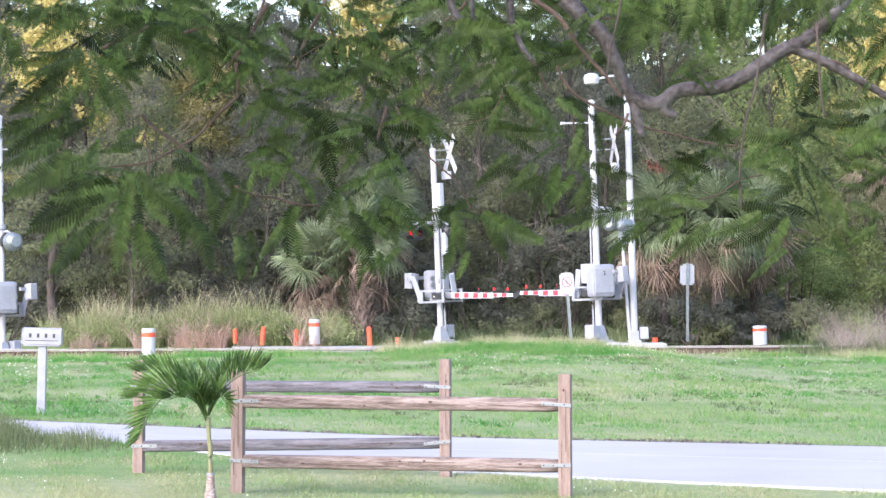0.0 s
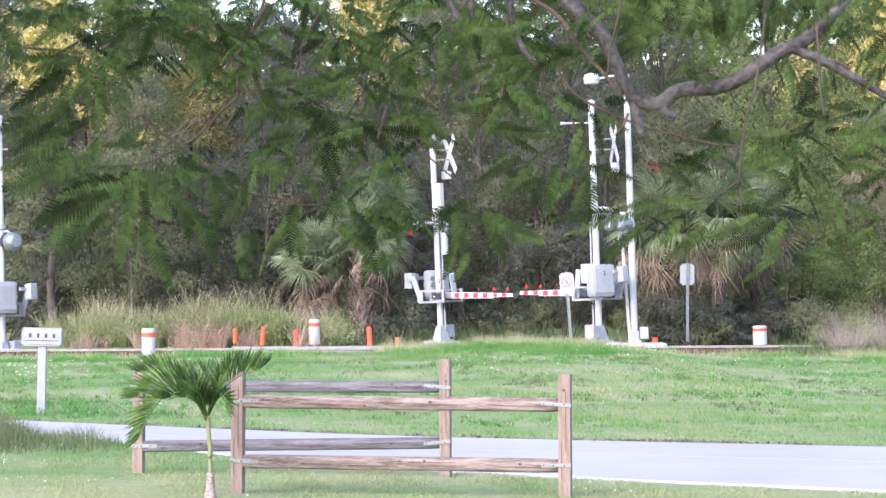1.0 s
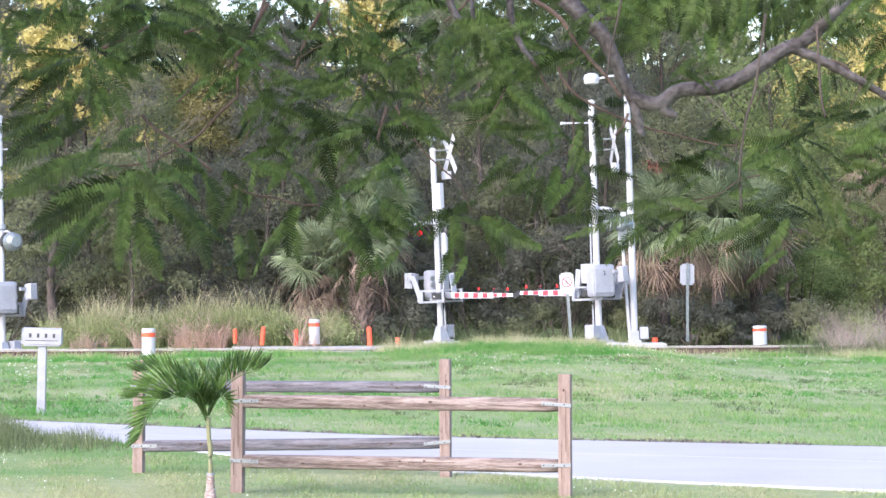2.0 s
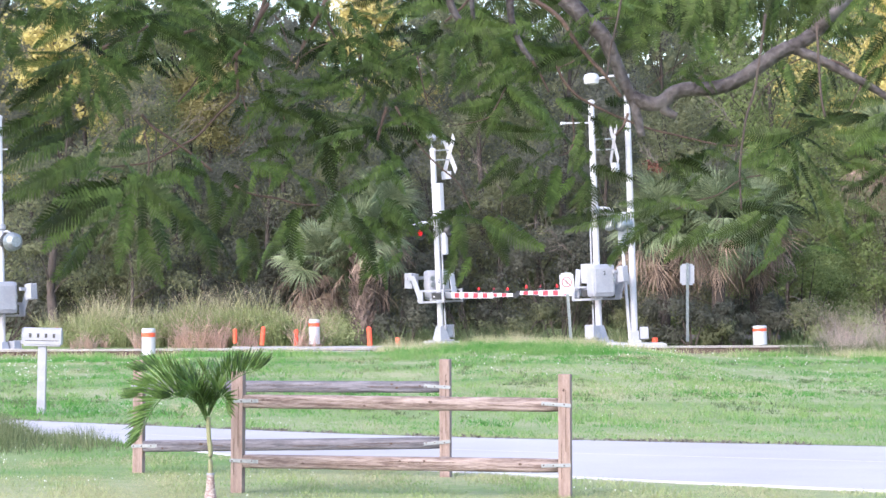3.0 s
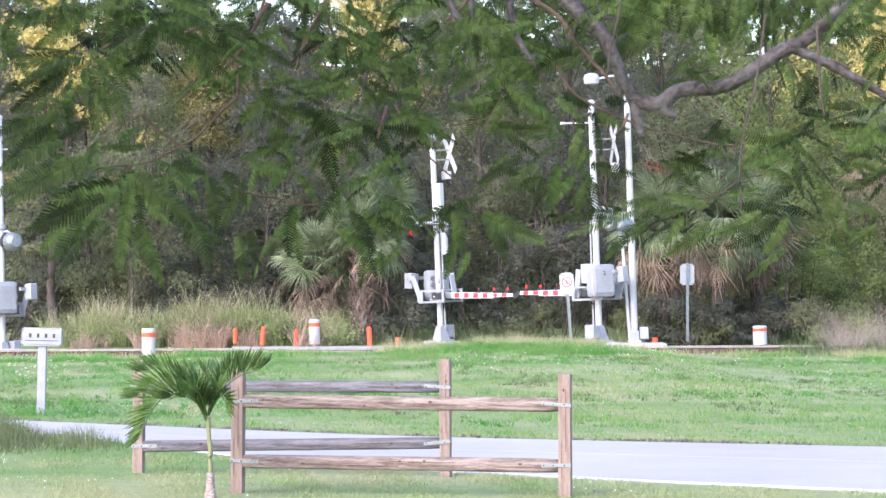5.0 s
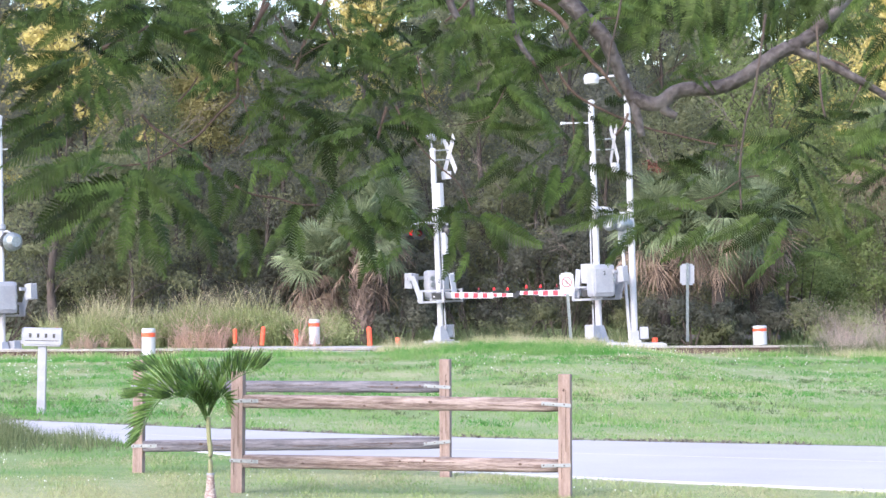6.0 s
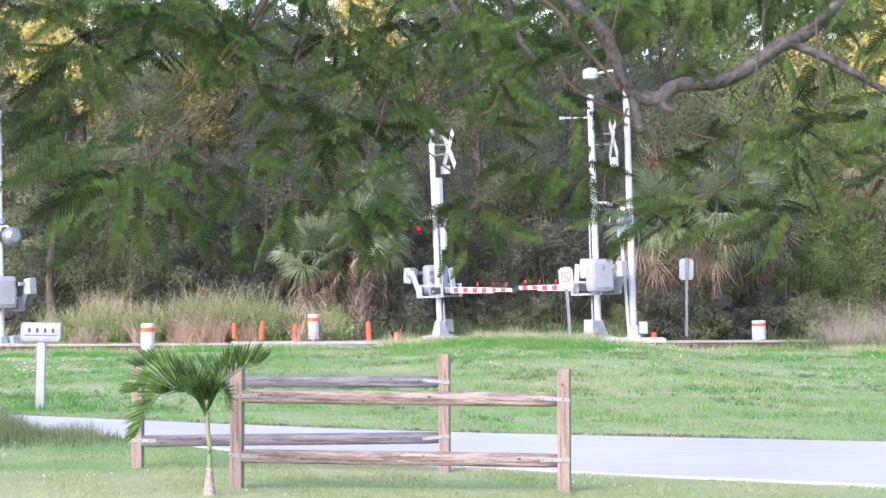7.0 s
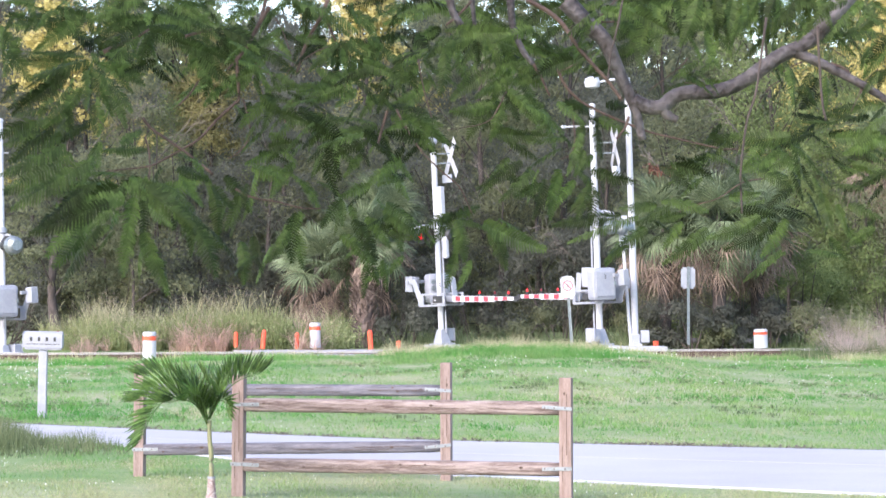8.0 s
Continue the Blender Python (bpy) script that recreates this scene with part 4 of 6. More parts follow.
# ---- timber fence and young palm ----
def fence_section(label, left, right, h0, h1, rails, wood, post_w=0.09, half=0.051):
    """Two posts and two rails between them, held by steel straps. left and right are the posts' feet."""
    f = thing("fence", label, "fence", pose(left[0], left[1], 0, 0, 0, math.degrees(math.atan2(right[1] - left[1], right[0] - left[0]))), "fence sections by the road")
    span = math.hypot(right[0] - left[0], right[1] - left[1])
    for x, h, lean in ((0, h0, 0.4), (span, h1, -0.2)):
        bm = box(bmesh.new(), post_w, post_w, h + 0.05, pose(0, 0, h / 2 - 0.025), 0.006)
        p = part("post", bm, "post", f)
        p.matrix_basis = pose(x, 0, 0, 0, lean)
        bm = bmesh.new()
        box(bm, 0.004, 0.003, h * 0.5, pose(0.012, -post_w / 2 - 0.001, h * 0.62))
        box(bm, 0.003, 0.003, h * 0.3, pose(-0.02, -post_w / 2 - 0.001, h * 0.3))
        tagged(part("crack", bm, "knot", p, "dark drying cracks"), kind="stuff")
        bm = lathe(bmesh.new(), [(0.010, 0), (0.009, 0.002), (0.004, 0.003)], 10, pose(random.uniform(-0.02, 0.02), -post_w / 2 + 0.0005, h * random.uniform(0.75, 0.9), 90) @ Matrix.Diagonal((0.8, 1.3, 1, 1)))
        part("knot", bm, "knot", p)
    for za, zb in rails:
        length = span - post_w - 0.004
        bm = bmesh.new()
        n, seg = 26, 16
        ph = random.random() * 9
        rings = []
        for i in range(n + 1):
            t = i / n
            wob = 0.0015 * noise.noise((t * 9 + ph, 0, 0))
            end = min(1.0, 0.93 + 3.0 * min(t, 1 - t))
            ring = []
            for k in range(seg):
                a = 2 * math.pi * (k + 0.5) / seg
                cy, cz = math.cos(a), math.sin(a)
                sq = 1.0 / max(abs(cy), abs(cz)) ** 0.9
                nz = 0.0022 * noise.noise((t * 14 + ph, cy * 2, cz * 2))
                ring.append(bm.verts.new((length * (t - 0.5), (0.044 * cy * sq + nz) * end, (half * cz * sq + nz + wob) * end)))
            rings.append(ring)
        for a, b in zip(rings, rings[1:]):
            for k in range(seg):
                bm.faces.new((a[k], a[(k + 1) % seg], b[(k + 1) % seg], b[k]))
        bm.faces.new(rings[0])
        bm.faces.new(rings[-1])
        bmesh.ops.recalc_face_normals(bm, faces=bm.faces)
        r = part("rail", bm, wood, f, smooth=True)
        r.matrix_basis = Matrix.Translation((span / 2, 0, (za + zb) / 2)) @ Matrix.Rotation(-math.atan2(zb - za, span), 4, "Y")
        for _ in range(4):
            bm = bmesh.new()
            kx, kz, kr = random.uniform(-0.45, 0.45) * length, random.uniform(-0.022, 0.022), random.uniform(0.005, 0.014)
            lathe(bm, [(kr, 0), (kr * 0.9, 0.003), (kr * 0.4, 0.004)], 10, pose(kx, -0.0475, kz, 90) @ Matrix.Diagonal((1.4, 0.8, 1, 1)))
            part("knot", bm, "knot", r)
        bm = bmesh.new()
        for _ in range(7):
            kx, kz, kl = random.uniform(-0.4, 0.4) * length, random.uniform(-0.024, 0.024), random.uniform(0.10, 0.5)
            box(bm, min(kl, 2 * (length / 2 - abs(kx)) - 0.1), 0.004, random.uniform(0.0016, 0.0035), pose(kx, -0.0462, kz, 0, random.uniform(-0.8, 0.8)))
        tagged(part("crack", bm, "knot", r, "dark drying cracks"), kind="stuff")
        for end, z in ((-1, za), (1, zb)):
            bm = box(bmesh.new(), 0.22, 0.003, 0.027, pose(end * (span / 2 - 0.06), -post_w / 2 - 0.006, 0.004, 0, random.uniform(-5, 5)), 0.001)
            strap = part("strap", bm, "bright_galv", r, "galvanised steel strap")
            bm = bmesh.new()
            for k in (-0.09, -0.02, 0.06):
                rod(bm, 0.006, 0.005, 0.004, pose(end * (span / 2 - 0.06) + k, -post_w / 2 - 0.007, 0.004, 90), 8)
            part("nail", bm, "knot", strap)
    return f


def young_palm():
    p = thing("young_palm", "young coconut palm with arching green fronds in the lawn", "palm", pose(-1.66, 22.2, 0.0))
    bm = bmesh.new()
    lathe(bm, [(0.050, -0.02), (0.046, 0.02), (0.040, 0.05), (0.034, 0.08), (0.030, 0.13), (0.027, 0.16), (0.025, 0.20)], 14)
    part("trunk_base", bm, "palm_base", p, "pale ringed trunk foot")
    bm = bmesh.new()
    tube(bm, [(0, 0, 0.18), (0.0, 0, 0.35), (-0.012, 0, 0.46), (-0.015, 0, 0.60)], 0.0185, 0.016, 12, 5)
    part("stem", bm, "frond_stem", p, "slim green stem", smooth=True)
    part("band", lathe(bmesh.new(), [(0.0275, 0.185), (0.0285, 0.189), (0.0285, 0.196), (0.0275, 0.2)], 14), "letter_paint", p, "pale band round the stem")
    rng = random.Random(11)
    # midribs: points x, depth, z; then leaflet length and how many on each side
    fronds = [
        ([(-0.03, 0.0, 0.57), (-0.085, -0.02, 0.705), (-0.195, -0.04, 0.765), (-0.33, -0.05, 0.74), (-0.43, -0.05, 0.62), (-0.49, -0.05, 0.47)], 0.21, 27),
        ([(-0.03, 0.01, 0.60), (-0.115, 0.05, 0.785), (-0.265, 0.10, 0.885), (-0.40, 0.13, 0.92), (-0.50, 0.14, 0.91)], 0.21, 23),
        ([(-0.03, 0.0, 0.60), (-0.155, -0.03, 0.785), (-0.285, -0.06, 0.825), (-0.41, -0.08, 0.805), (-0.50, -0.09, 0.75)], 0.21, 23),
        ([(-0.03, 0.02, 0.61), (-0.085, 0.10, 0.77), (-0.14, 0.22, 0.87), (-0.19, 0.36, 0.90)], 0.21, 19),
        ([(-0.025, -0.02, 0.61), (-0.05, -0.12, 0.74), (-0.09, -0.26, 0.79), (-0.14, -0.40, 0.75)], 0.19, 18),
        ([(-0.02, 0.02, 0.61), (0.0, 0.10, 0.77), (-0.03, 0.20, 0.86), (-0.06, 0.28, 0.90)], 0.20, 18),
        ([(-0.015, 0.0, 0.61), (0.075, 0.0, 0.775), (0.175, -0.01, 0.87), (0.27, -0.02, 0.915), (0.35, -0.03, 0.935)], 0.23, 23),
        ([(-0.015, 0.01, 0.61), (0.05, 0.05, 0.77), (0.11, 0.10, 0.88), (0.18, 0.14, 0.95)], 0.21, 19),
        ([(-0.03, -0.02, 0.61), (-0.06, -0.06, 0.74), (-0.11, -0.13, 0.81), (-0.15, -0.22, 0.83)], 0.21, 17),
        ([(-0.02, -0.02, 0.61), (0.02, -0.06, 0.72), (0.055, -0.13, 0.78), (0.075, -0.22, 0.79)], 0.20, 16),
        ([(-0.03, -0.03, 0.59), (-0.10, -0.10, 0.71), (-0.19, -0.19, 0.755), (-0.28, -0.27, 0.73)], 0.20, 17),
        ([(-0.015, -0.01, 0.65), (0.06, -0.05, 0.74), (0.105, -0.08, 0.725), (0.12, -0.09, 0.66)], 0.12, 13)]
    for pts, reach, n in fronds:
        bm = bmesh.new()
        line = tube(bm, pts, 0.0075, 0.002, 6, 9)
        f = part("frond", bm, "frond", p, "slim green midrib")
        v = []
        for i in range(n):
            t = 0.15 + 0.85 * i / (n - 1)
            k = min(int(t * (len(line) - 1)), len(line) - 2)
            tang = (line[k + 1] - line[k]).normalized()
            flat = Vector((tang.x, tang.y, 0)).normalized()
            side = flat.cross(Vector((0, 0, 1)))
            up = side.cross(tang)
            for q in (-1, 1):
                o = line[k].lerp(line[k + 1], t * (len(line) - 1) - k) + tang * 0.008 * q
                length = reach * (0.62 + 0.5 * math.sin(math.pi * min(t * 0.9, 1.0))) * rng.uniform(0.86, 1.08)
                out = (tang * (0.50 + 0.55 * t * t) + side * q * 0.34 + up * 0.74 + Vector((rng.uniform(-0.12, 0.12), rng.uniform(-0.12, 0.12), rng.uniform(-0.12, 0.08)))).normalized()
                w = out.cross(side * q + up * 0.4).normalized() * 0.0105
                fold = out.cross(w).normalized() * 0.003
                mid = o + out * length * 0.42
                tip = o + out * length + Vector((0, 0, -0.07 * length))
                v += [o, mid - w, tip, mid + fold, o, mid + fold, tip, mid + w]
        finish("frond_blade", mesh_np("frond_blade", [tuple(c) for c in v], 4), "frond", f, "narrow dark green leaflets")
    return p


fence_section("timber post and rail fence with weathered brown rails", (-1.525, 23.1), (0.89, 22.6), 0.905, 0.895, ((0.68, 0.67), (0.235, 0.228)), "rail_wood")
fence_section("timber post and rail fence with grey weathered rails", (-2.505, 25.6), (0.022, 25.05), 0.93, 0.95, ((0.715, 0.725), (0.22, 0.275)), "grey_wood", 0.085, 0.047)
PALM = young_palm()


# ---- woods behind the track ----
def crown_mesh(clumps, per, size, rng, flat=0.35):
    """Leaves on and in ellipsoid clumps, turned outwards: each clump is centre, radii."""
    pts, out = [], []
    for c, r in clumps:
        d = rng.normal(0, 1, (per, 3))
        d /= np.linalg.norm(d, axis=1)[:, None]
        rad = rng.uniform(0.35, 1.0, per) ** 0.6
        wob = 1 + 0.35 * np.sin(d[:, 0] * 5 + c[0]) * np.cos(d[:, 2] * 6 + c[2]) + 0.22 * np.sin(d[:, 1] * 9 + d[:, 0] * 11 + c[1])
        pts.append(np.asarray(c) + d * (rad * wob)[:, None] * np.asarray(r))
        out.append(d)
    return leaf_quads(np.concatenate(pts), size, rng, flat, np.concatenate(out))


def tree(x, y, height, spread, low, leaf, label, seed, n_clumps=36, per=520, size=0.125, lean=0.0, bark="bark", girth=1.0):
    rng = np.random.default_rng(seed)
    rnd = random.Random(seed)
    t = thing("tree", label, "tree", pose(x, y, 0.2), "trees of the woods")
    bm = bmesh.new()
    top = Vector((lean * height + rnd.uniform(-0.3, 0.3), rnd.uniform(-0.3, 0.3), height * 0.86))
    r0 = (0.009 * height + 0.02) * girth
    line = tube(bm, [(0, 0, -0.1), (lean * height * 0.25 + rnd.uniform(-0.2, 0.2), 0, height * 0.28), (lean * height * 0.6, rnd.uniform(-0.2, 0.2), height * 0.58), top], r0, 0.03, 9, 5, 0.15)
    part("trunk", bm, bark, t, smooth=True)
    clumps = []
    bm = bmesh.new()
    for k in range(n_clumps):
        f = low + (1 - low) * ((k + rnd.random()) / n_clumps)
        o = line[min(int(f * 0.9 * (len(line) - 1)), len(line) - 1)]
        a = k * 2.4 + rnd.uniform(-0.5, 0.5)
        reach = spread * rnd.uniform(0.35, 1.0) * (1.08 - 0.65 * max(0, f - 0.45) / 0.55)
        c = Vector((o.x + math.cos(a) * reach, o.y + math.sin(a) * reach * 0.8, height * f + rnd.uniform(-0.3, 0.3)))
        if k % 2 == 0:
            tube(bm, [o, o.lerp(c, 0.5) + Vector((0, 0, 0.15)), c], max(0.02, r0 * 0.3 * (1.1 - f)), 0.012, 5, 3)
        r = rnd.uniform(0.55, 1.0) * (0.35 + spread * 0.24)
        clumps.append((tuple(c), (r * 1.15, r, r * rnd.uniform(0.55, 0.85))))
    part("limb", bm, bark, t)
    finish("crown", mesh_np("crown", crown_mesh(clumps, per, size, rng), 4), leaf, t)
    return t


def shrub(x, y, w, h, leaf, label, seed, per=740, size=0.064, z=0.2):
    rng = np.random.default_rng(seed)
    rnd = random.Random(seed)
    s = thing("shrub", label, "shrub", pose(x, y, z), "undergrowth of the woods")
    bm = bmesh.new()
    clumps = []
    n = max(4, int(w * h * 1.4))
    for k in range(n):
        c = Vector((rnd.uniform(-0.5, 0.5) * w, rnd.uniform(-0.5, 0.5) * min(w, 1.6), h * rnd.uniform(0.18, 0.9) * (1 - 0.2 * rnd.random())))
        tube(bm, [(c.x * 0.3, c.y * 0.3, -0.05), (c.x * 0.7, c.y * 0.7, c.z * 0.55), c], 0.025, 0.008, 5, 3)
        r = rnd.uniform(0.35, 0.65) * (0.5 + 0.22 * h)
        clumps.append((tuple(c), (r, r, r * 0.75)))
    tagged(part("stem", bm, "bark", s), kind="stuff")
    finish("foliage", mesh_np("foliage", crown_mesh(clumps, per, size, rng), 4), leaf, s)


def fan_mesh(name, n, radius, droop, rng, width=0.05, open_by=125, stalk=0.75, ragged=0.15):
    """A fan leaf: stalk along +x, blades folded round its end, their tips bent down."""
    v = []
    stalk *= radius
    for a, b in ((0, 0.5), (0.5, 1.0)):
        v += [(stalk * a, -0.014, 0.05 * stalk * math.sin(a * 3.1)), (stalk * b, -0.011, 0.05 * stalk * math.sin(b * 3.1)),
              (stalk * b, 0.011, 0.05 * stalk * math.sin(b * 3.1)), (stalk * a, 0.014, 0.05 * stalk * math.sin(a * 3.1))]
    for k in range(n):
        a = math.radians(open_by * (2 * k / (n - 1) - 1) + rng.uniform(-2, 2))
        hub = np.array([stalk + 0.22 * radius * max(0.0, math.cos(a)) ** 2, 0, -0.03 * radius])
        L = radius * (0.70 + 0.30 * math.cos(a * 0.6)) * rng.uniform(1 - ragged, 1.04)
        d = np.array([math.cos(a), math.sin(a), 0.16 * (1 - abs(math.cos(a)))])
        s = np.array([-math.sin(a), math.cos(a), 0.45 * (-1) ** k]) * width / 2
        mid = hub + d * L * 0.5 + np.array([0, 0, -droop * 0.10 * L])
        tip = hub + d * L * 0.82 + np.array([0, 0, -droop * L * rng.uniform(0.30, 0.5)])
        end = tip + d * L * 0.10 + np.array([0, 0, -L * droop * rng.uniform(0.10, 0.45)]) + rng.normal(0, 0.015, 3)
        v += [hub - s * 0.25, mid - s, mid + s, hub + s * 0.25]
        v += [mid - s, tip - s * 0.45, tip + s * 0.45, mid + s]
        v += [tip - s * 0.45, end - s * 0.08, end + s * 0.08, tip + s * 0.45]
    return mesh_np(name, [tuple(c) for c in v], 4)


def sabal_palm(x, y, trunk_h, trunk_r, radius, label, seed, live=34, dead=26, boots=True, lowest=98):
    rnd, rng = random.Random(seed), np.random.default_rng(seed)
    p = thing("cabbage_palm", label, "palm", pose(x, y, 0.15), "cabbage palms before the woods")
    bm = bmesh.new()
    lathe(bm, [(trunk_r * 1.15, -0.1), (trunk_r * 0.9, 0.3), (trunk_r, 0.8), (trunk_r * 1.05, trunk_h), (trunk_r * 0.5, trunk_h + 0.4), (0.05, trunk_h + 0.6)], 16)
    part("trunk", bm, "boot" if boots else "dark_bark", p, smooth=True)
    if boots:
        bm = bmesh.new()
        for sx in (-1, 1):
            box(bm, 0.045, 0.03, 0.30, pose(sx * 0.055, -0.02, 0.12, 22, sx * 22), 0.008)
        box(bm, 0.10, 0.035, 0.14, pose(0, -0.015, 0.0, 18), 0.01)
        boot = part("leaf_boot", bm, "boot", p)
        k = 0
        zz = 0.25
        while zz < trunk_h + 0.2:
            for j in range(6):
                m = pose(0, 0, zz + 0.06 * (j % 2), 0, 0, j * 60 + k * 30 + rnd.uniform(-8, 8)) @ pose(0, -trunk_r * 1.0, 0, rnd.uniform(5, 18))
                if k == 0 and j == 0:
                    boot.matrix_basis = m
                else:
                    again(boot, m)
            zz += 0.17
            k += 1
    shapes = [fan_mesh("leaf", 46, radius * f, dr, rng, 0.030) for f, dr in ((1.0, 0.55), (0.9, 0.8), (0.85, 0.4), (0.8, 1.2), (1.0, 0.75))]
    for k in range(live):
        up = 82 - lowest * (k / live) ** 1.25
        az = k * 137.5 + rnd.uniform(-12, 12)
        o = finish("leaf", shapes[k % 5], "fan", p) if k < 5 else again_named("leaf", shapes[k % 5], p)
        o.matrix_basis = pose(0, 0, trunk_h + 0.25 + 0.25 * rnd.random(), 0, 0, az) @ pose(trunk_r * 0.4, 0, 0, rnd.uniform(-35, 35), -up)
    # dead leaves hang round the trunk as limp, half-folded fans
    dshapes = [fan_mesh("dead_leaf", 26, radius * f, dr, rng, 0.021, op, 0.55, 0.5) for f, dr, op in ((1.15, 0.8, 60), (0.95, 0.9, 85), (0.85, 0.6, 45), (1.05, 1.0, 100))]
    for k in range(dead):
        az = k * 137.5 + rnd.uniform(-20, 20)
        o = finish("dead_leaf", dshapes[k % 4], "fan_dead", p, "brown dead hanging leaf") if k < 4 else again_named("dead_leaf", dshapes[k % 4], p)
        down = 8 + 66 * ((k + 0.5) / dead) ** 0.9 + rnd.uniform(-16, 12)
        o.matrix_basis = pose(0, 0, trunk_h + 0.30 - 0.55 * (k / dead) - 0.15 * rnd.random(), 0, 0, az) @ pose(trunk_r * 0.5, 0, 0, rnd.uniform(-40, 40), down)
    return p


def again_named(name, me, parent):
    o = new(name, me)
    o.parent = parent
    return o


def dead_branches(x, y, z, n, size, seed, label, leaf=None, thick=1.0):
    """A bare bough with side twigs, in the woods; with some dead leaves."""
    rnd = random.Random(seed)
    b = thing("dead_branch", label, "branch", pose(x, y, z))
    bm = bmesh.new()
    tips = []
    lean = rnd.choice((-1, 1))
    bough = tube(bm, [(-0.5 * lean * size, 0.3, -0.55 * size), (-0.1 * lean * size, 0.1, -0.1 * size), (0.2 * lean * size, 0, 0.25 * size), (0.65 * lean * size, 0, 0.5 * size)], 0.014 * thick, 0.005 * thick, 6, 4)
    for k in range(n):
        o = bough[2 + k % (len(bough) - 3)]
        a = rnd.uniform(-0.5, 1.5) if lean > 0 else math.pi - rnd.uniform(-0.5, 1.5)
        d = Vector((math.cos(a), rnd.uniform(-0.3, 0.3), math.sin(a))) * size * rnd.uniform(0.25, 0.6)
        mid = o + d * 0.5 + Vector((rnd.uniform(-0.08, 0.08), 0, rnd.uniform(-0.05, 0.10))) * size
        tube(bm, [o, mid, o + d], 0.007 * thick, 0.003 * thick, 5, 3)
        e = mid + Vector((rnd.uniform(-0.25, 0.25), 0, rnd.uniform(-0.1, 0.3))) * size
        tube(bm, [mid, mid.lerp(e, 0.5) + Vector((0.02, 0, 0.02)), e], 0.005 * thick, 0.0025 * thick, 4, 3)
        tips += [o + d, e]
    tagged(part("twig_spray", bm, "dry_twig", b), kind="stuff")
    bm = bmesh.new()
    tube(bm, [bough[0], (-0.4 * lean * size, 1.0, -0.5 * z), (-0.3 * lean * size, 1.4, 0.2 - z)], 0.016, 0.035, 6, 4)
    part("stem", bm, "dark_bark", b)
    if leaf:
        rng = np.random.default_rng(seed)
        finish("dead_foliage", mesh_np("dead_foliage", crown_mesh([((0.8 * t.x + 0.25 * size, t.y, 0.3 * t.z - 0.2 * size), (0.30 * size, 0.2 * size, 0.12 * size)) for t in tips], 9, 0.075, rng), 4), leaf, b)


def build_woods():
    spec = [  # x, y, height, spread, low, leaf, seed
        (-13.5, 92, 11.5, 3.2, 0.16, "leaf_dark"), (-10.2, 88, 11.0, 2.9, 0.14, "leaf_dark"), (-7.4, 91, 10.4, 2.7, 0.15, "leaf_bright"),
        (-4.6, 89, 9.4, 2.8, 0.12, "leaf_dark"), (-1.2, 92, 9.9, 2.8, 0.10, "leaf_dark"), (1.0, 88, 11.0, 2.7, 0.08, "leaf_mid")]
    spec += [
        (3.7, 91, 12.2, 2.8, 0.08, "leaf_dark"), (6.6, 93, 11.6, 2.9, 0.08, "leaf_mid"), (9.3, 88, 10.6, 2.9, 0.06, "leaf_bright"),
        (12.4, 90, 11.8, 3.0, 0.06, "leaf_bright"), (15.5, 93, 12.0, 3.2, 0.1, "leaf_mid"), (-16.5, 95, 12.0, 3.2, 0.1, "leaf_dark"),
        (-12.0, 100, 13.0, 3.4, 0.25, "leaf_sunlit"), (-8.8, 102, 12.6, 3.0, 0.22, "leaf_mid"), (-5.2, 100, 10.2, 3.0, 0.2, "leaf_dark")]
    spec += [
        (-2.8, 103, 14.0, 2.6, 0.55, "leaf_sunlit"), (0.6, 101, 12.4, 3.0, 0.2, "leaf_mid"), (3.2, 104, 13.0, 3.0, 0.2, "leaf_mid"),
        (6.2, 101, 12.6, 3.0, 0.2, "leaf_dark"), (9.6, 103, 13.4, 3.0, 0.2, "leaf_mid"), (13.2, 101, 14.0, 3.2, 0.4, "leaf_sunlit"),
        (-15.0, 106, 14.0, 3.4, 0.2, "leaf_mid"), (16.5, 105, 14.0, 3.4, 0.2, "leaf_dark")]
    words = {"leaf_dark": "dense dark green broadleaf tree in the woods", "leaf_mid": "olive green broadleaf tree in the woods",
             "leaf_bright": "light green broadleaf tree at the woods' edge", "leaf_sunlit": "tall tree behind the woods, its leaves coloured yellow as if sunlit",
             "leaf_gold": "olive-gold broadleaf tree in the woods"}
    spec += [(-10.6, 86, 9.2, 1.6, 0.66, "leaf_sunlit"), (12.4, 86, 9.6, 1.2, 0.68, "leaf_sunlit"), (-2.2, 87, 11.0, 1.3, 0.72, "leaf_sunlit"), (-6.7, 89.5, 8.7, 1.6, 0.66, "leaf_gold")]
    for k, (x, y, h, sp, low, leaf) in enumerate(spec):
        sparse = leaf == "leaf_sunlit" and y < 90
        tree(x, y, h, sp, max(low, 0.36), leaf, words[leaf], 100 + k, 16 if sparse else 28, 420 if sparse else (760 if y < 94 else 340), 0.10 if sparse else (0.066 if y < 94 else 0.13), bark="dark_bark")
    rng = np.random.default_rng(5)
    n = 70000
    x, f = rng.uniform(-32, 32, n), rng.random(n)
    top = 12.0 - 2.9 * np.exp(-((x + 3.6) / 1.9) ** 2) - 1.2 * np.exp(-((x - 12.5) / 1.6) ** 2) + 1.3 * patchy(x, 0 * x, 1.3, 0.7) + 0.7 * patchy(x, 0 * x, 4.1, 2.3)
    far = np.stack([x, 112 + 5 * rng.random(n) + 1.2 * patchy(x, 3 * f, 2, 0.8), top * f], 1)
    tagged(finish("far_woods", mesh_np("far_woods", leaf_quads(far, 0.42, rng), 4), "leaf_mid"), "dense green woods in the distance", "woods", kind="stuff")
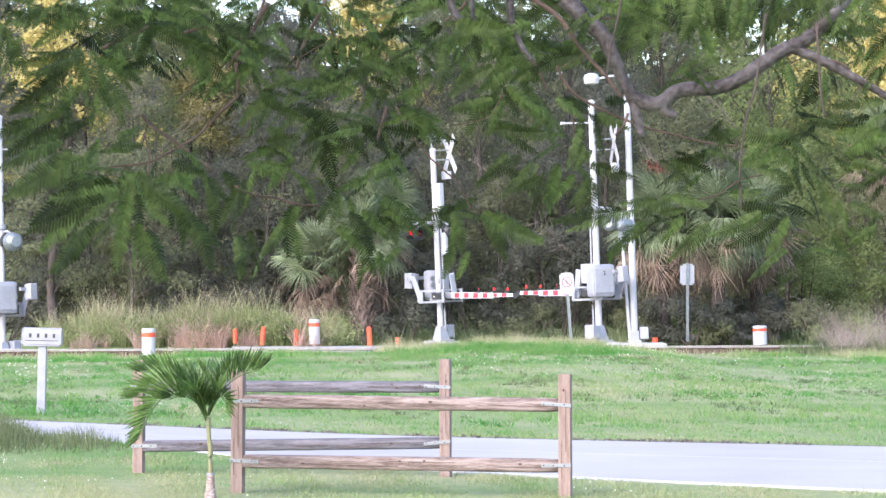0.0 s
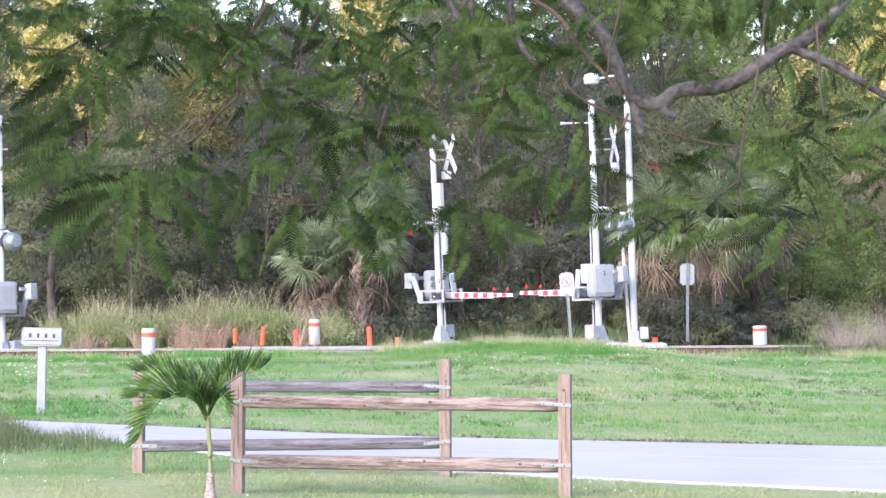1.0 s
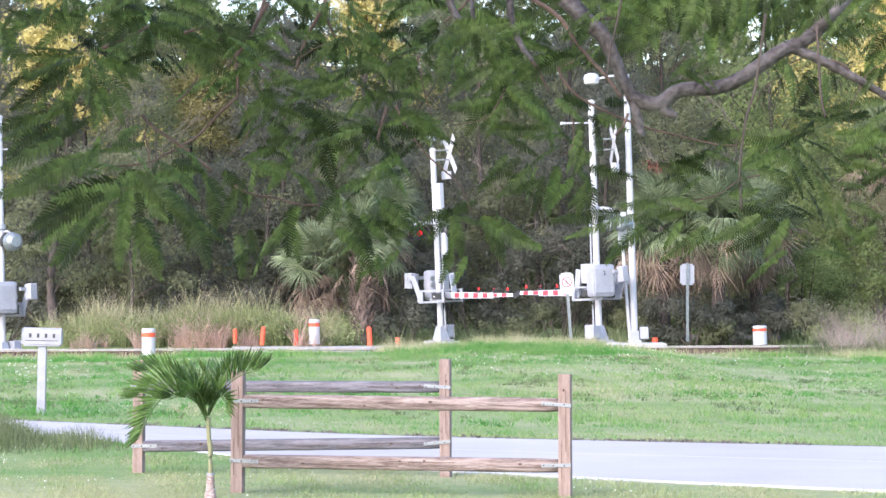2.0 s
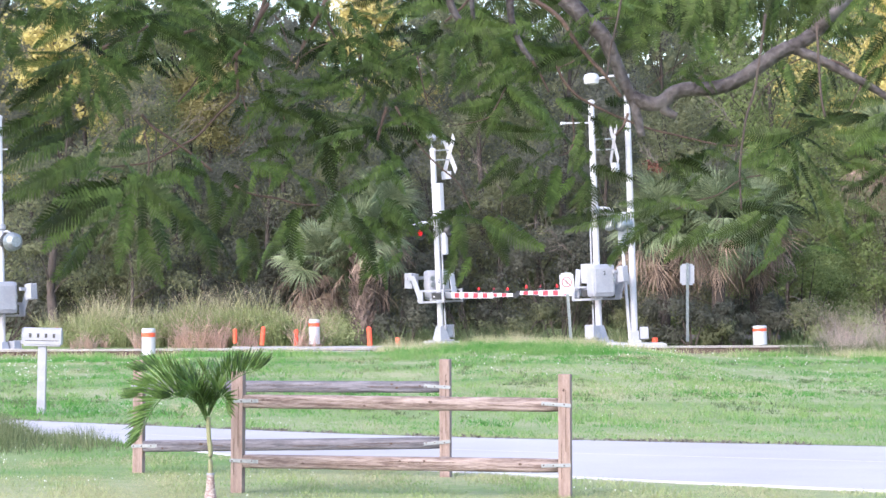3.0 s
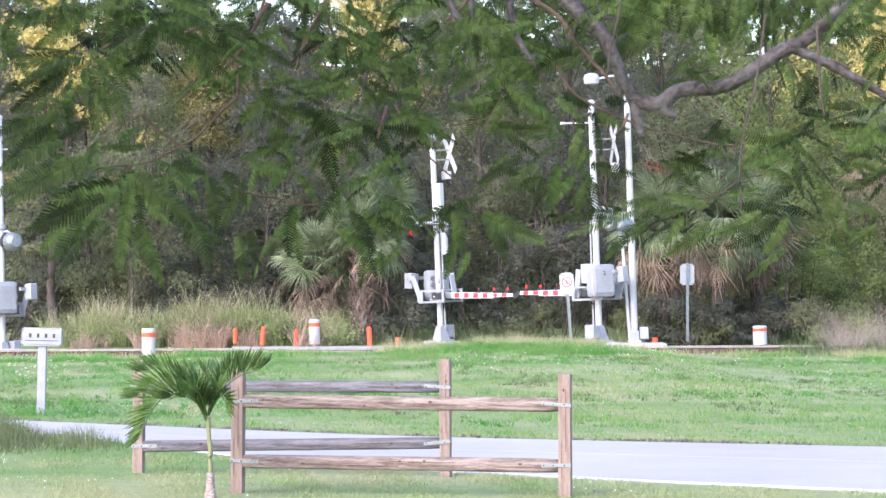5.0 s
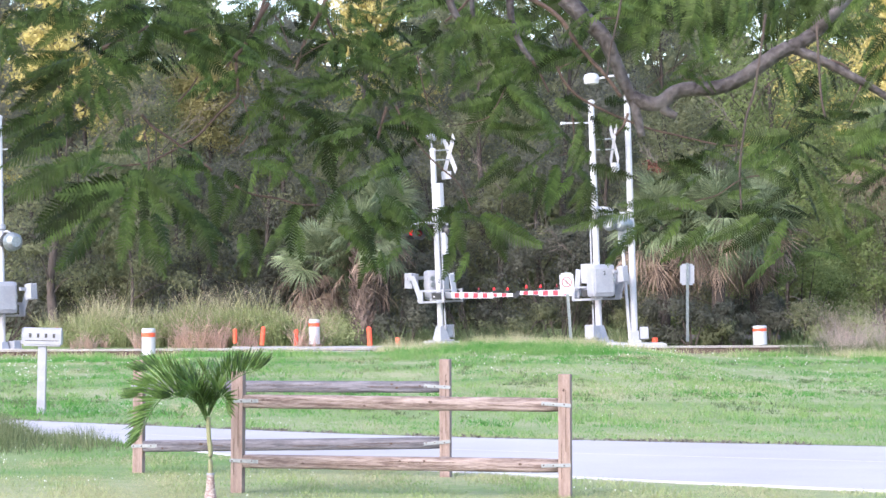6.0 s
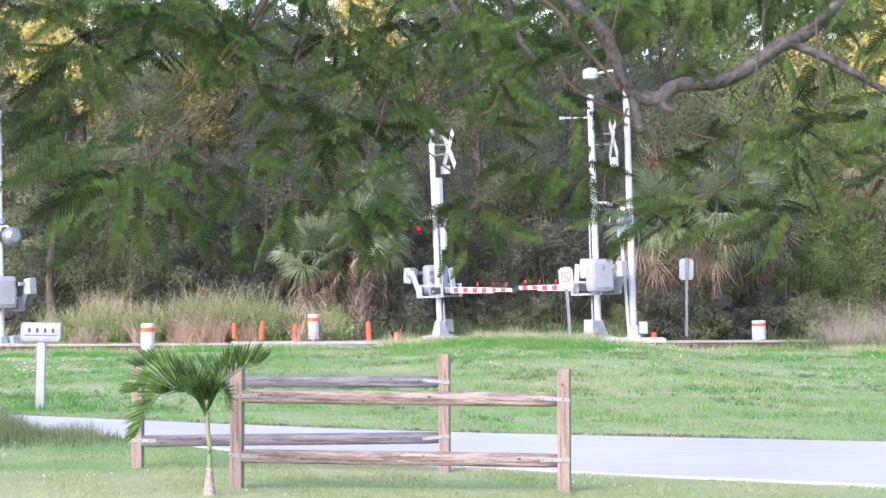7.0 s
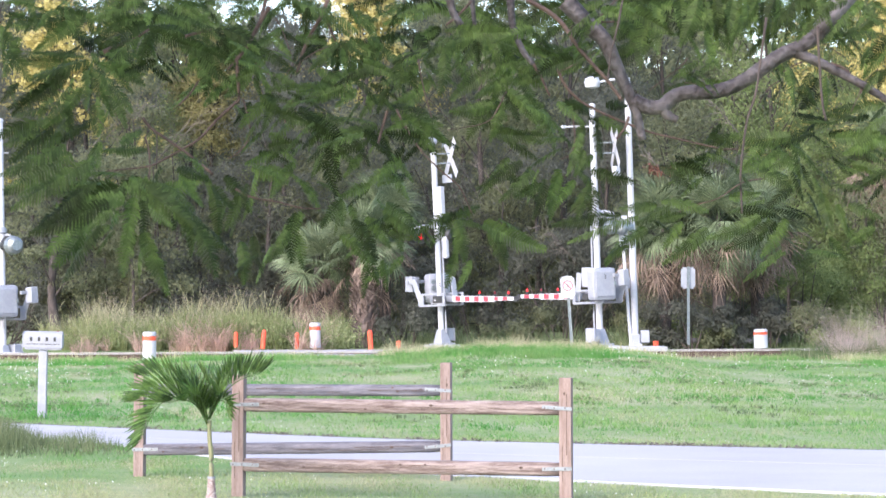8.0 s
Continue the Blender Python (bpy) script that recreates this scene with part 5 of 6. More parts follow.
    bm = bmesh.new()
    rows = []
    for i in range(121):
        x = -60 + i
        top = 10.9 + 0.5 * noise.noise((x * 0.35, 0, 0)) + 0.4 * noise.noise((x * 1.3, 4, 0))
        rows.append([bm.verts.new((x, 126 + 1.5 * noise.noise((x * 0.5, k * 0.7, 1)) + 0.15 * k, top * k / 8 - 0.3)) for k in range(9)])
    for a, b in zip(rows, rows[1:]):
        for k in range(8):
            bm.faces.new((a[k], b[k], b[k + 1], a[k + 1]))
    tagged(part("backdrop", bm, "leaf_dark", smooth=True), "dark mass of distant woods", "woods", kind="structure")
    # young trees that close the edge of the woods
    rn = random.Random(17)
    for k in range(17):
        x = -13.2 + 1.62 * k
        leaf = "leaf_bright" if x > 8.2 else ("leaf_mid" if k % 3 == 0 else "leaf_dark")
        tree(x + rn.uniform(-0.5, 0.5), 85.0 + rn.uniform(-0.8, 1.2), rn.uniform(4.6, 7.4), rn.uniform(1.3, 1.8), 0.07, leaf, "young leafy tree at the edge of the woods", 700 + k, 22, 880, 0.056, bark="dark_bark")
    # slim bare trunks at the edge
    for x, y, h, girth in ((-9.92, 80, 5.2, 2.4), (-8.22, 81, 4.8, 0.8)):
        tree(x, y, h, 1.6, 0.33, "leaf_mid", "slim tree with a bare trunk at the woods' edge", int(900 + x * 10), 14, 420, 0.075, girth=girth)
    shrubs = [(-12, 84, 4, 3.0, "leaf_dark"), (-9, 84.5, 3.5, 2.6, "leaf_mid"), (-6, 84, 4, 3.2, "leaf_dark"), (-3.4, 85, 3, 2.8, "leaf_dark"), (0.9, 82, 3.2, 2.4, "leaf_dark"),
              (3.2, 83, 3.4, 3.4, "leaf_dark"), (5.0, 82.5, 2.6, 2.2, "leaf_mid"), (9.3, 81.5, 3.4, 2.6, "leaf_bright"), (11.6, 82, 3.0, 3.4, "leaf_bright"), (7.4, 82.5, 2.6, 1.5, "leaf_dark"),
              (1.8, 80.5, 2.2, 1.1, "leaf_mid"), (6.2, 80.5, 1.4, 1.0, "leaf_bright"), (12.8, 83, 3, 4.5, "leaf_mid"),
              (6.9, 77.5, 0.7, 0.75, "leaf_mid"), (5.6, 78.2, 1.3, 1.35, "leaf_dark"), (7.4, 77.6, 1.2, 1.3, "leaf_dark"), (6.2, 77.4, 0.9, 1.2, "leaf_dark"), (8.3, 78.6, 1.3, 1.5, "leaf_dark"), (-0.9, 79.0, 1.6, 1.4, "leaf_dark"), (8.2, 79.8, 1.8, 1.2, "leaf_dark"), (5.2, 78.0, 0.9, 0.7, "leaf_mid"), (9.4, 79.0, 1.6, 1.3, "leaf_mid"), (9.9, 78.8, 1.8, 0.9, "leaf_bright")]
    for k, (x, y, w, h, leaf) in enumerate(shrubs):
        shrub(x, y, w, h, leaf, {"leaf_dark": "dark green shrub at the foot of the woods", "leaf_mid": "olive green shrub at the foot of the woods", "leaf_bright": "light green shrub at the edge of the woods"}[leaf], 300 + k)
    sabal_palm(-2.05, 79.5, 2.2, 0.22, 0.80, "cabbage palm with boots on its trunk and drooping fan leaves", 41, 28, 11, lowest=120)
    sabal_palm(-3.25, 80.5, 1.75, 0.15, 0.80, "low cabbage palm with brown dead leaves in the weeds", 44, 22, 18, False, 112)
    sabal_palm(-1.55, 82.0, 3.0, 0.15, 0.80, "cabbage palm with pale upright fans behind the others", 48, 20, 10, False, 90)
    sabal_palm(5.62, 79.0, 2.65, 0.17, 0.92, "cabbage palm with a skirt of tan dead leaves", 43, 30, 20, False, 124)
    sabal_palm(6.95, 78.4, 2.8, 0.17, 0.95, "cabbage palm with green fans over brown dead leaves", 45, 40, 20, False, 150)
    sabal_palm(8.05, 79.8, 2.75, 0.17, 0.86, "cabbage palm with grey-brown dead leaves against the woods", 46, 28, 24, False, 120)
    sabal_palm(12.1, 84, 4.9, 0.22, 0.95, "tall cabbage palm half hidden in the woods", 47, 18, 24, False)
    dead_branches(5.70, 82.5, 4.85, 10, 0.75, 51, "dead pale branch with rust-brown leaves", "leaf_rust", 1.4)
    for k in range(6):
        dead_branches(-9.3 + 0.5 * k, 83.2 + 0.2 * (k % 3), 5.6 + 0.4 * (k * 5 % 4), 12, 1.1, 60 + k, "bare pale grey branches in the woods", None, 0.62)
    dead_branches(3.0, 82.0, 2.9, 12, 0.9, 53, "bare reddish twigs in a shrub")
    dead_branches(1.2, 83.0, 4.6, 9, 0.8, 54, "bare pale branches in the woods")
    dead_branches(7.4, 82.5, 6.3, 10, 0.9, 57, "bare pale branches in the woods", None, 1.2)
    dead_branches(9.6, 79.5, 0.9, 14, 0.9, 55, "tangle of pale bare twigs by the woods")



build_woods()
build_grass()


# ---- poinciana tree that hangs into view ----
SWAY = []  # leaves that sway: object, rest pose, phase


def feather(name, length, rng, wide):
    """A feathery leaf along +x with close leaflets to both sides, arching down."""
    v = []
    droop, side = rng.uniform(0.10, 0.36), rng.uniform(-0.25, 0.25)

    def at(f):
        return np.array([length * f, side * length * f * f, -droop * length * f * f])

    n = int(length / 0.0041)
    for j in range(n):
        f = (j + 0.5) / n
        c = at(f)
        d = at(min(f + 0.02, 1.02)) - c
        d /= np.linalg.norm(d)
        across = np.cross(d, (0, 0, 1.0))
        across /= np.linalg.norm(across)
        ll = wide * min(1.0, 0.55 + 2.0 * f, 0.30 + 1.5 * (1.02 - f)) * rng.uniform(0.82, 1.1)
        for q in (-1, 1):
            out = across * q + d * (0.30 + 0.5 * f * f) + np.array([0, 0, rng.uniform(-0.60, -0.15)])
            out /= np.linalg.norm(out)
            w = d * 0.00188
            a, b, tip = c + out * ll * 0.12, c + out * ll * 0.72, c + out * ll + np.array([0, 0, -0.10 * ll])
            v.extend([c, a - w, b - w * 0.85, tip, b + w * 0.85, a + w])
    for f in np.linspace(0, 0.8, 5):
        a, m, b = at(f), at(f + 0.1), at(f + 0.2)
        w = np.array([0, 0.0009, 0])
        v.extend([a - w, m - w, b - w, b + w, m + w, a + w])
    return mesh_np(name, [tuple(c) for c in v], 6)


def build_poinciana():
    t = thing("poinciana_tree", "poinciana tree with grey limbs and feathery green leaves overhead", "tree", pose(0, 0, 0))
    bm = bmesh.new()
    tube(bm, [(2.3, 6.6, -0.1), (2.25, 6.5, 0.8), (2.1, 6.3, 1.7), (1.95, 6.2, 2.6), (1.7, 6.1, 3.4)], 0.19, 0.09, 14, 5, 0.06)
    part("trunk", bm, "poin_bark", t, smooth=True)
    Y = 5.5

    def limb(pts, r1, r2):
        bm = bmesh.new()
        tube(bm, pts, r1, r2, 12, 6, 0.07)
        part("limb", bm, "poin_bark", t, smooth=True)

    def twig(pts, r1, r2, bark="twig"):
        bm = bmesh.new()
        tube(bm, pts, r1 * 0.85, r2 * 0.85, 7, 6, 0.15)
        part("twig", bm, bark, t, smooth=True)

    # limbs that come from the trunk, out of view
    limb([(1.95, 6.2, 2.5), (1.3, 5.9, 2.42), (0.85, 5.6, 2.16), (0.70, Y, 2.01), (0.659, Y, 1.957)], 0.03, 0.0132)
    limb([(1.9, 6.2, 2.6), (1.0, 5.8, 2.45), (0.45, 5.6, 2.25), (0.25, 5.5, 2.07), (0.216, Y, 2.02)], 0.03, 0.015)
    limb([(0.45, 5.6, 2.25), (0.2, 5.5, 2.14), (0.125, 5.45, 2.06), (0.117, 5.45, 2.018)], 0.012, 0.0073)
    limb([(0.4, 5.65, 2.2), (0.1, 5.6, 2.10), (0.02, 5.5, 2.06), (0.01, Y, 2.022)], 0.012, 0.0076)
    limb([(0.1, 5.5, 2.16), (-0.25, 5.6, 2.10), (-0.5, 5.7, 2.08), (-0.75, 5.8, 2.06)], 0.014, 0.007)
    # limbs and twigs in view: points x, depth, z along each, and its two radii
    limb([(0.659, 5.50, 1.957), (0.628, 5.50, 1.937), (0.596, 5.50, 1.923), (0.556, 5.50, 1.895), (0.516, 5.50, 1.870), (0.478, 5.50, 1.859), (0.431, 5.50, 1.857), (0.406, 5.50, 1.849), (0.388, 5.50, 1.834), (0.364, 5.50, 1.831), (0.336, 5.50, 1.843)], 0.0128, 0.0132)
    limb([(0.621, 5.50, 1.929), (0.656, 5.50, 1.915), (0.696, 5.50, 1.895), (0.736, 5.50, 1.874), (0.788, 5.50, 1.843)], 0.0098, 0.0066)
    limb([(0.388, 5.50, 1.835), (0.392, 5.50, 1.822), (0.402, 5.50, 1.814), (0.414, 5.50, 1.809)], 0.0105, 0.0066)
    limb([(0.216, 5.50, 2.020), (0.256, 5.50, 1.977), (0.282, 5.50, 1.953), (0.301, 5.50, 1.915), (0.316, 5.50, 1.880), (0.330, 5.50, 1.850), (0.340, 5.50, 1.825), (0.352, 5.50, 1.773)], 0.0165, 0.0075)
    limb([(0.117, 5.45, 2.018), (0.121, 5.45, 1.973), (0.137, 5.45, 1.931), (0.157, 5.45, 1.904)], 0.0072, 0.0042)
    limb([(0.010, 5.50, 2.025), (0.016, 5.50, 2.001), (0.030, 5.50, 1.977)], 0.0075, 0.0062)
    limb([(0.051, 5.60, 2.035), (0.053, 5.60, 2.010), (0.056, 5.60, 1.984)], 0.005, 0.0036)
    twig([(-0.309, 5.50, 2.010), (-0.329, 5.50, 1.977), (-0.352, 5.50, 1.933), (-0.366, 5.50, 1.911), (-0.363, 5.50, 1.850), (-0.372, 5.50, 1.837), (-0.399, 5.50, 1.812), (-0.434, 5.50, 1.775), (-0.464, 5.50, 1.757), (-0.494, 5.50, 1.740), (-0.522, 5.50, 1.727), (-0.569, 5.50, 1.721), (-0.599, 5.50, 1.718)], 0.0045, 0.0016)
    twig([(-0.356, 5.50, 1.847), (-0.344, 5.50, 1.800), (-0.349, 5.50, 1.770), (-0.366, 5.50, 1.750), (-0.384, 5.50, 1.739)], 0.0019, 0.0012)
    twig([(-0.529, 5.45, 1.810), (-0.513, 5.45, 1.791), (-0.480, 5.45, 1.768), (-0.450, 5.45, 1.747), (-0.405, 5.45, 1.711)], 0.0034, 0.0026)
    twig([(-0.366, 5.45, 1.685), (-0.336, 5.45, 1.670), (-0.291, 5.45, 1.662), (-0.252, 5.45, 1.652), (-0.216, 5.45, 1.650)], 0.0026, 0.0016)
    twig([(-0.510, 5.30, 1.770), (-0.503, 5.30, 1.741), (-0.502, 5.30, 1.717), (-0.503, 5.30, 1.696)], 0.0022, 0.0016)
    twig([(-0.384, 5.50, 1.897), (-0.372, 5.50, 1.911), (-0.364, 5.50, 1.923)], 0.0022, 0.0026)
    twig([(-0.438, 5.55, 1.883), (-0.453, 5.55, 1.860), (-0.474, 5.55, 1.838)], 0.0018, 0.0024)
    twig([(-0.336, 5.50, 1.915), (-0.319, 5.50, 1.895), (-0.302, 5.50, 1.887)], 0.0016, 0.0014)
    twig([(-0.045, 5.40, 1.909), (-0.035, 5.40, 1.858), (-0.021, 5.40, 1.807)], 0.0016, 0.0012)
    twig([(-0.100, 5.50, 1.825), (-0.109, 5.50, 1.795), (-0.117, 5.50, 1.763)], 0.0034, 0.0028)
    twig([(-0.084, 5.50, 1.827), (-0.064, 5.50, 1.790), (-0.039, 5.50, 1.753), (-0.004, 5.50, 1.718), (0.028, 5.50, 1.689), (0.050, 5.50, 1.643)], 0.0024, 0.0013)
    twig([(-0.268, 5.50, 1.845), (-0.278, 5.50, 1.820), (-0.281, 5.50, 1.803)], 0.0034, 0.0026)
    twig([(-0.208, 5.60, 2.035), (-0.223, 5.60, 1.999), (-0.238, 5.60, 1.973), (-0.254, 5.60, 1.938), (-0.265, 5.60, 1.900)], 0.0048, 0.003)
    twig([(-0.213, 5.60, 2.004), (-0.206, 5.60, 1.982), (-0.195, 5.60, 1.957)], 0.003, 0.0026)
    twig([(-0.320, 5.60, 2.035), (-0.330, 5.60, 1.999), (-0.340, 5.60, 1.971)], 0.0038, 0.0026)
    twig([(0.156, 5.50, 1.912), (0.172, 5.50, 1.885), (0.188, 5.50, 1.851)], 0.004, 0.0022)
    twig([(0.143, 5.40, 2.013), (0.178, 5.40, 1.994), (0.207, 5.40, 1.970), (0.232, 5.40, 1.932), (0.256, 5.40, 1.903), (0.286, 5.40, 1.870), (0.310, 5.40, 1.837)], 0.005, 0.0036)
    twig([(0.201, 5.50, 1.900), (0.216, 5.50, 1.869), (0.246, 5.50, 1.840), (0.306, 5.50, 1.810), (0.366, 5.50, 1.787), (0.416, 5.50, 1.775), (0.486, 5.50, 1.759), (0.522, 5.50, 1.757)], 0.0032, 0.0016)
    twig([(0.226, 5.45, 1.816), (0.230, 5.45, 1.772), (0.222, 5.45, 1.745), (0.204, 5.45, 1.737)], 0.002, 0.0012)
    twig([(0.048, 5.50, 2.019), (0.028, 5.50, 1.997), (0.004, 5.50, 1.977)], 0.003, 0.0024)
    twig([(0.322, 5.40, 1.809), (0.314, 5.40, 1.788), (0.300, 5.40, 1.770)], 0.0032, 0.0024)
    twig([(0.578, 5.60, 1.709), (0.538, 5.60, 1.701), (0.495, 5.60, 1.673), (0.454, 5.60, 1.661), (0.418, 5.60, 1.646)], 0.0016, 0.0012)
    twig([(0.111, 5.50, 1.860), (0.096, 5.50, 1.830), (0.082, 5.50, 1.809), (0.056, 5.50, 1.799), (0.006, 5.50, 1.791)], 0.0016, 0.001)
    twig([(0.271, 5.50, 1.930), (0.236, 5.50, 1.909), (0.201, 5.50, 1.893)], 0.0018, 0.0014)
    twig([(-0.416, 5.55, 1.974), (-0.443, 5.55, 1.967), (-0.463, 5.55, 1.961)], 0.003, 0.0036)
    twig([(-0.527, 5.55, 1.974), (-0.554, 5.55, 1.957), (-0.584, 5.55, 1.945), (-0.609, 5.55, 1.933)], 0.0024, 0.005)
    twig([(0.312, 5.60, 2.033), (0.281, 5.60, 1.994), (0.332, 5.60, 1.994)], 0.002, 0.002)
    twig([(0.474, 5.60, 1.892), (0.456, 5.60, 1.880), (0.434, 5.60, 1.882)], 0.001, 0.0008)
    twig([(0.646, 5.50, 1.917), (0.616, 5.50, 1.903), (0.601, 5.50, 1.893)], 0.0016, 0.001)
    twig([(0.686, 5.50, 1.909), (0.706, 5.50, 1.902), (0.719, 5.50, 1.893)], 0.003, 0.0022)
    twig([(0.736, 5.50, 1.875), (0.740, 5.50, 1.865), (0.738, 5.50, 1.855)], 0.004, 0.0024)
    twig([(0.288, 5.00, 1.974), (0.280, 5.00, 1.932), (0.269, 5.00, 1.886), (0.264, 5.00, 1.843)], 0.0021, 0.0018, "pale_twig")
    twig([(0.499, 4.80, 1.928), (0.490, 4.80, 1.862), (0.482, 4.80, 1.810), (0.468, 4.80, 1.764), (0.459, 4.80, 1.688), (0.461, 4.80, 1.625)], 0.0025, 0.002, "pale_twig")
    twig([(0.626, 5.20, 1.949), (0.630, 5.20, 1.873), (0.634, 5.20, 1.821), (0.640, 5.20, 1.791)], 0.0028, 0.0024, "pale_twig")
    rt = random.Random(23)
    for _ in range(9):  # fine bare twigs among the leaves
        x, z, y = rt.uniform(-0.75, 0.8), rt.uniform(1.78, 2.02), rt.uniform(5.5, 6.0)
        a, L = rt.uniform(0.5, 1.3), rt.uniform(0.06, 0.13)
        dx, dz = L * math.cos(a) * rt.choice((-1, 1)), -L * math.sin(a)
        twig([(x, y, z), (x + dx * 0.35 + rt.uniform(-0.01, 0.01), y, z + dz * 0.3), (x + dx, y, z + dz)], 0.0016, 0.0010)
    # unseen leaf clumps added above the view, over the limbs, to shade the hanging leaves
    rng = np.random.default_rng(78)
    clumps = [((rng.uniform(-3.6, -1.3) if k % 3 else rng.uniform(1.2, 3.6), rng.uniform(2.4, 7.0), rng.uniform(2.75, 4.2)), (0.9, 0.9, 0.35)) for k in range(20)]
    clumps += [((rng.uniform(-2.4, -1.3), rng.uniform(3.0, 4.2), rng.uniform(2.75, 3.25)), (0.6, 0.6, 0.3)) for k in range(3)]
    # more unseen clumps on the sun's side, added to shade the low left wing
    clumps += [((-1.05 - 0.24 * k, 1.7 + 0.75 * (k % 2) + rng.uniform(-0.1, 0.1), 2.75 + 0.3 * rng.random()), (0.65, 0.65, 0.3)) for k in range(7)]
    finish("crown", mesh_np("crown", crown_mesh(clumps, 420, 0.11, rng), 4), "poin_leaf", t)
    rng = np.random.default_rng(77)
    sizes = [0.055, 0.075, 0.10, 0.10, 0.13, 0.155]
    shapes = [feather("leaf", L, rng, w) for L, w in zip(sizes, (0.0135, 0.0175, 0.021, 0.0185, 0.021, 0.020))]
    for me in shapes:
        me.materials.append(M["poin_leaf"])
    rnd = random.Random(8)

    def leaf_pose(x0, z0, x1, z1, depth, tilt):
        """The shape, pose and size of a leaf from its foot to its tip, in the curtain of leaves; depth pushes it away."""
        f = (Y + depth) / Y
        a = Vector((x0 * f, Y + depth, 1.5 + (z0 - 1.5) * f))
        b = Vector((x1 * f, Y + depth + rnd.uniform(-0.03, 0.03), 1.5 + (z1 - 1.5) * f))
        d = b - a
        L = d.length
        k = min(range(6), key=lambda i: abs(sizes[i] - L) + 0.008 * rnd.random())
        x = d.normalized()
        face = Vector((0, -1, 0.55)) - x * Vector((0, -1, 0.55)).dot(x)
        z = (Matrix.Rotation(radians(rnd.uniform(-tilt, tilt)), 3, x) @ face).normalized()
        if z.z < 0:
            z = -z
        m = Matrix((x, z.cross(x), z)).transposed().to_4x4()
        m.translation = a
        return k, m, L / sizes[k]

    def leaf(*where):
        k, m, s = leaf_pose(*where, 55)
        o = new("leaf", shapes[k])
        o.parent = t
        o.scale = (s, s, s)
        SWAY.append((o, m, rnd.random() * 6.28))

    def spray(leaves):
        """Leaves of one twig, which sway together."""
        v, foot = [], None
        for where in leaves:
            k, m, s = leaf_pose(*where, 80)
            foot = foot or m.translation.copy()
            co = np.empty(len(shapes[k].vertices) * 3)
            shapes[k].vertices.foreach_get("co", co)
            v.append(co.reshape(-1, 3) * s @ np.array(m.to_3x3()).T + np.array(m.translation - foot))
        o = tagged(finish("leaf_spray", mesh_np("leaf_spray", np.concatenate(v), 6), "poin_leaf", t), kind="stuff")
        SWAY.append((o, Matrix.Translation(foot), rnd.random() * 6.28))

    upper_wing = [
        (-0.634, 1.915, -0.749, 1.890), (-0.664, 1.893, -0.769, 1.825), (-0.632, 1.897, -0.629, 1.827), (-0.622, 1.899, -0.538, 1.849), (-0.612, 1.909, -0.572, 1.889),
        (-0.608, 1.911, -0.538, 1.884), (-0.658, 1.875, -0.710, 1.819), (-0.642, 1.865, -0.688, 1.789), (-0.776, 1.965, -0.760, 1.877), (-0.532, 1.991, -0.620, 1.988),
        (-0.528, 1.981, -0.600, 1.945), (-0.520, 1.971, -0.458, 1.935), (-0.522, 1.961, -0.544, 1.903), (-0.542, 1.957, -0.596, 1.918), (-0.486, 1.989, -0.392, 1.979),
        (-0.504, 1.973, -0.408, 1.965), (-0.464, 1.947, -0.382, 1.907), (-0.438, 1.935, -0.387, 1.873), (-0.672, 2.012, -0.674, 1.965), (-0.694, 2.005, -0.730, 1.973),
        (-0.634, 1.997, -0.646, 1.953), (-0.729, 1.980, -0.769, 1.997)]
    wing_drop = [
        (-0.702, 1.812, -0.782, 1.777), (-0.664, 1.827, -0.670, 1.777), (-0.620, 1.837, -0.612, 1.787), (-0.586, 1.851, -0.552, 1.797), (-0.632, 1.801, -0.696, 1.771),
        (-0.402, 1.973, -0.386, 1.931), (-0.579, 2.007, -0.552, 2.027), (-0.724, 2.015, -0.764, 2.023), (-0.764, 1.990, -0.784, 1.963), (-0.654, 2.020, -0.624, 1.995),
        (-0.434, 2.007, -0.474, 2.021), (-0.584, 1.895, -0.552, 1.859), (-0.684, 1.889, -0.724, 1.853), (-0.754, 1.875, -0.784, 1.847)]
    upper_mid = [
        (-0.390, 1.971, -0.316, 1.951), (-0.380, 1.951, -0.290, 1.918), (-0.312, 1.997, -0.342, 1.967), (-0.328, 2.007, -0.386, 1.989), (-0.222, 1.951, -0.276, 1.913),
        (-0.192, 1.947, -0.240, 1.897), (-0.184, 1.951, -0.156, 1.901), (-0.182, 1.937, -0.186, 1.891), (-0.264, 1.957, -0.216, 1.953), (-0.046, 1.917, -0.120, 1.910),
        (-0.112, 1.905, -0.166, 1.888), (-0.156, 1.896, -0.216, 1.878), (-0.144, 1.911, -0.082, 1.893), (-0.222, 1.847, -0.286, 1.849), (-0.182, 1.865, -0.244, 1.837),
        (-0.182, 1.887, -0.156, 1.861), (-0.136, 1.957, -0.092, 1.937), (-0.042, 1.931, -0.096, 1.923), (-0.080, 1.911, -0.073, 1.861), (-0.060, 1.897, -0.046, 1.867),
        (0.008, 1.957, -0.050, 1.918), (0.002, 1.927, 0.008, 1.861)]
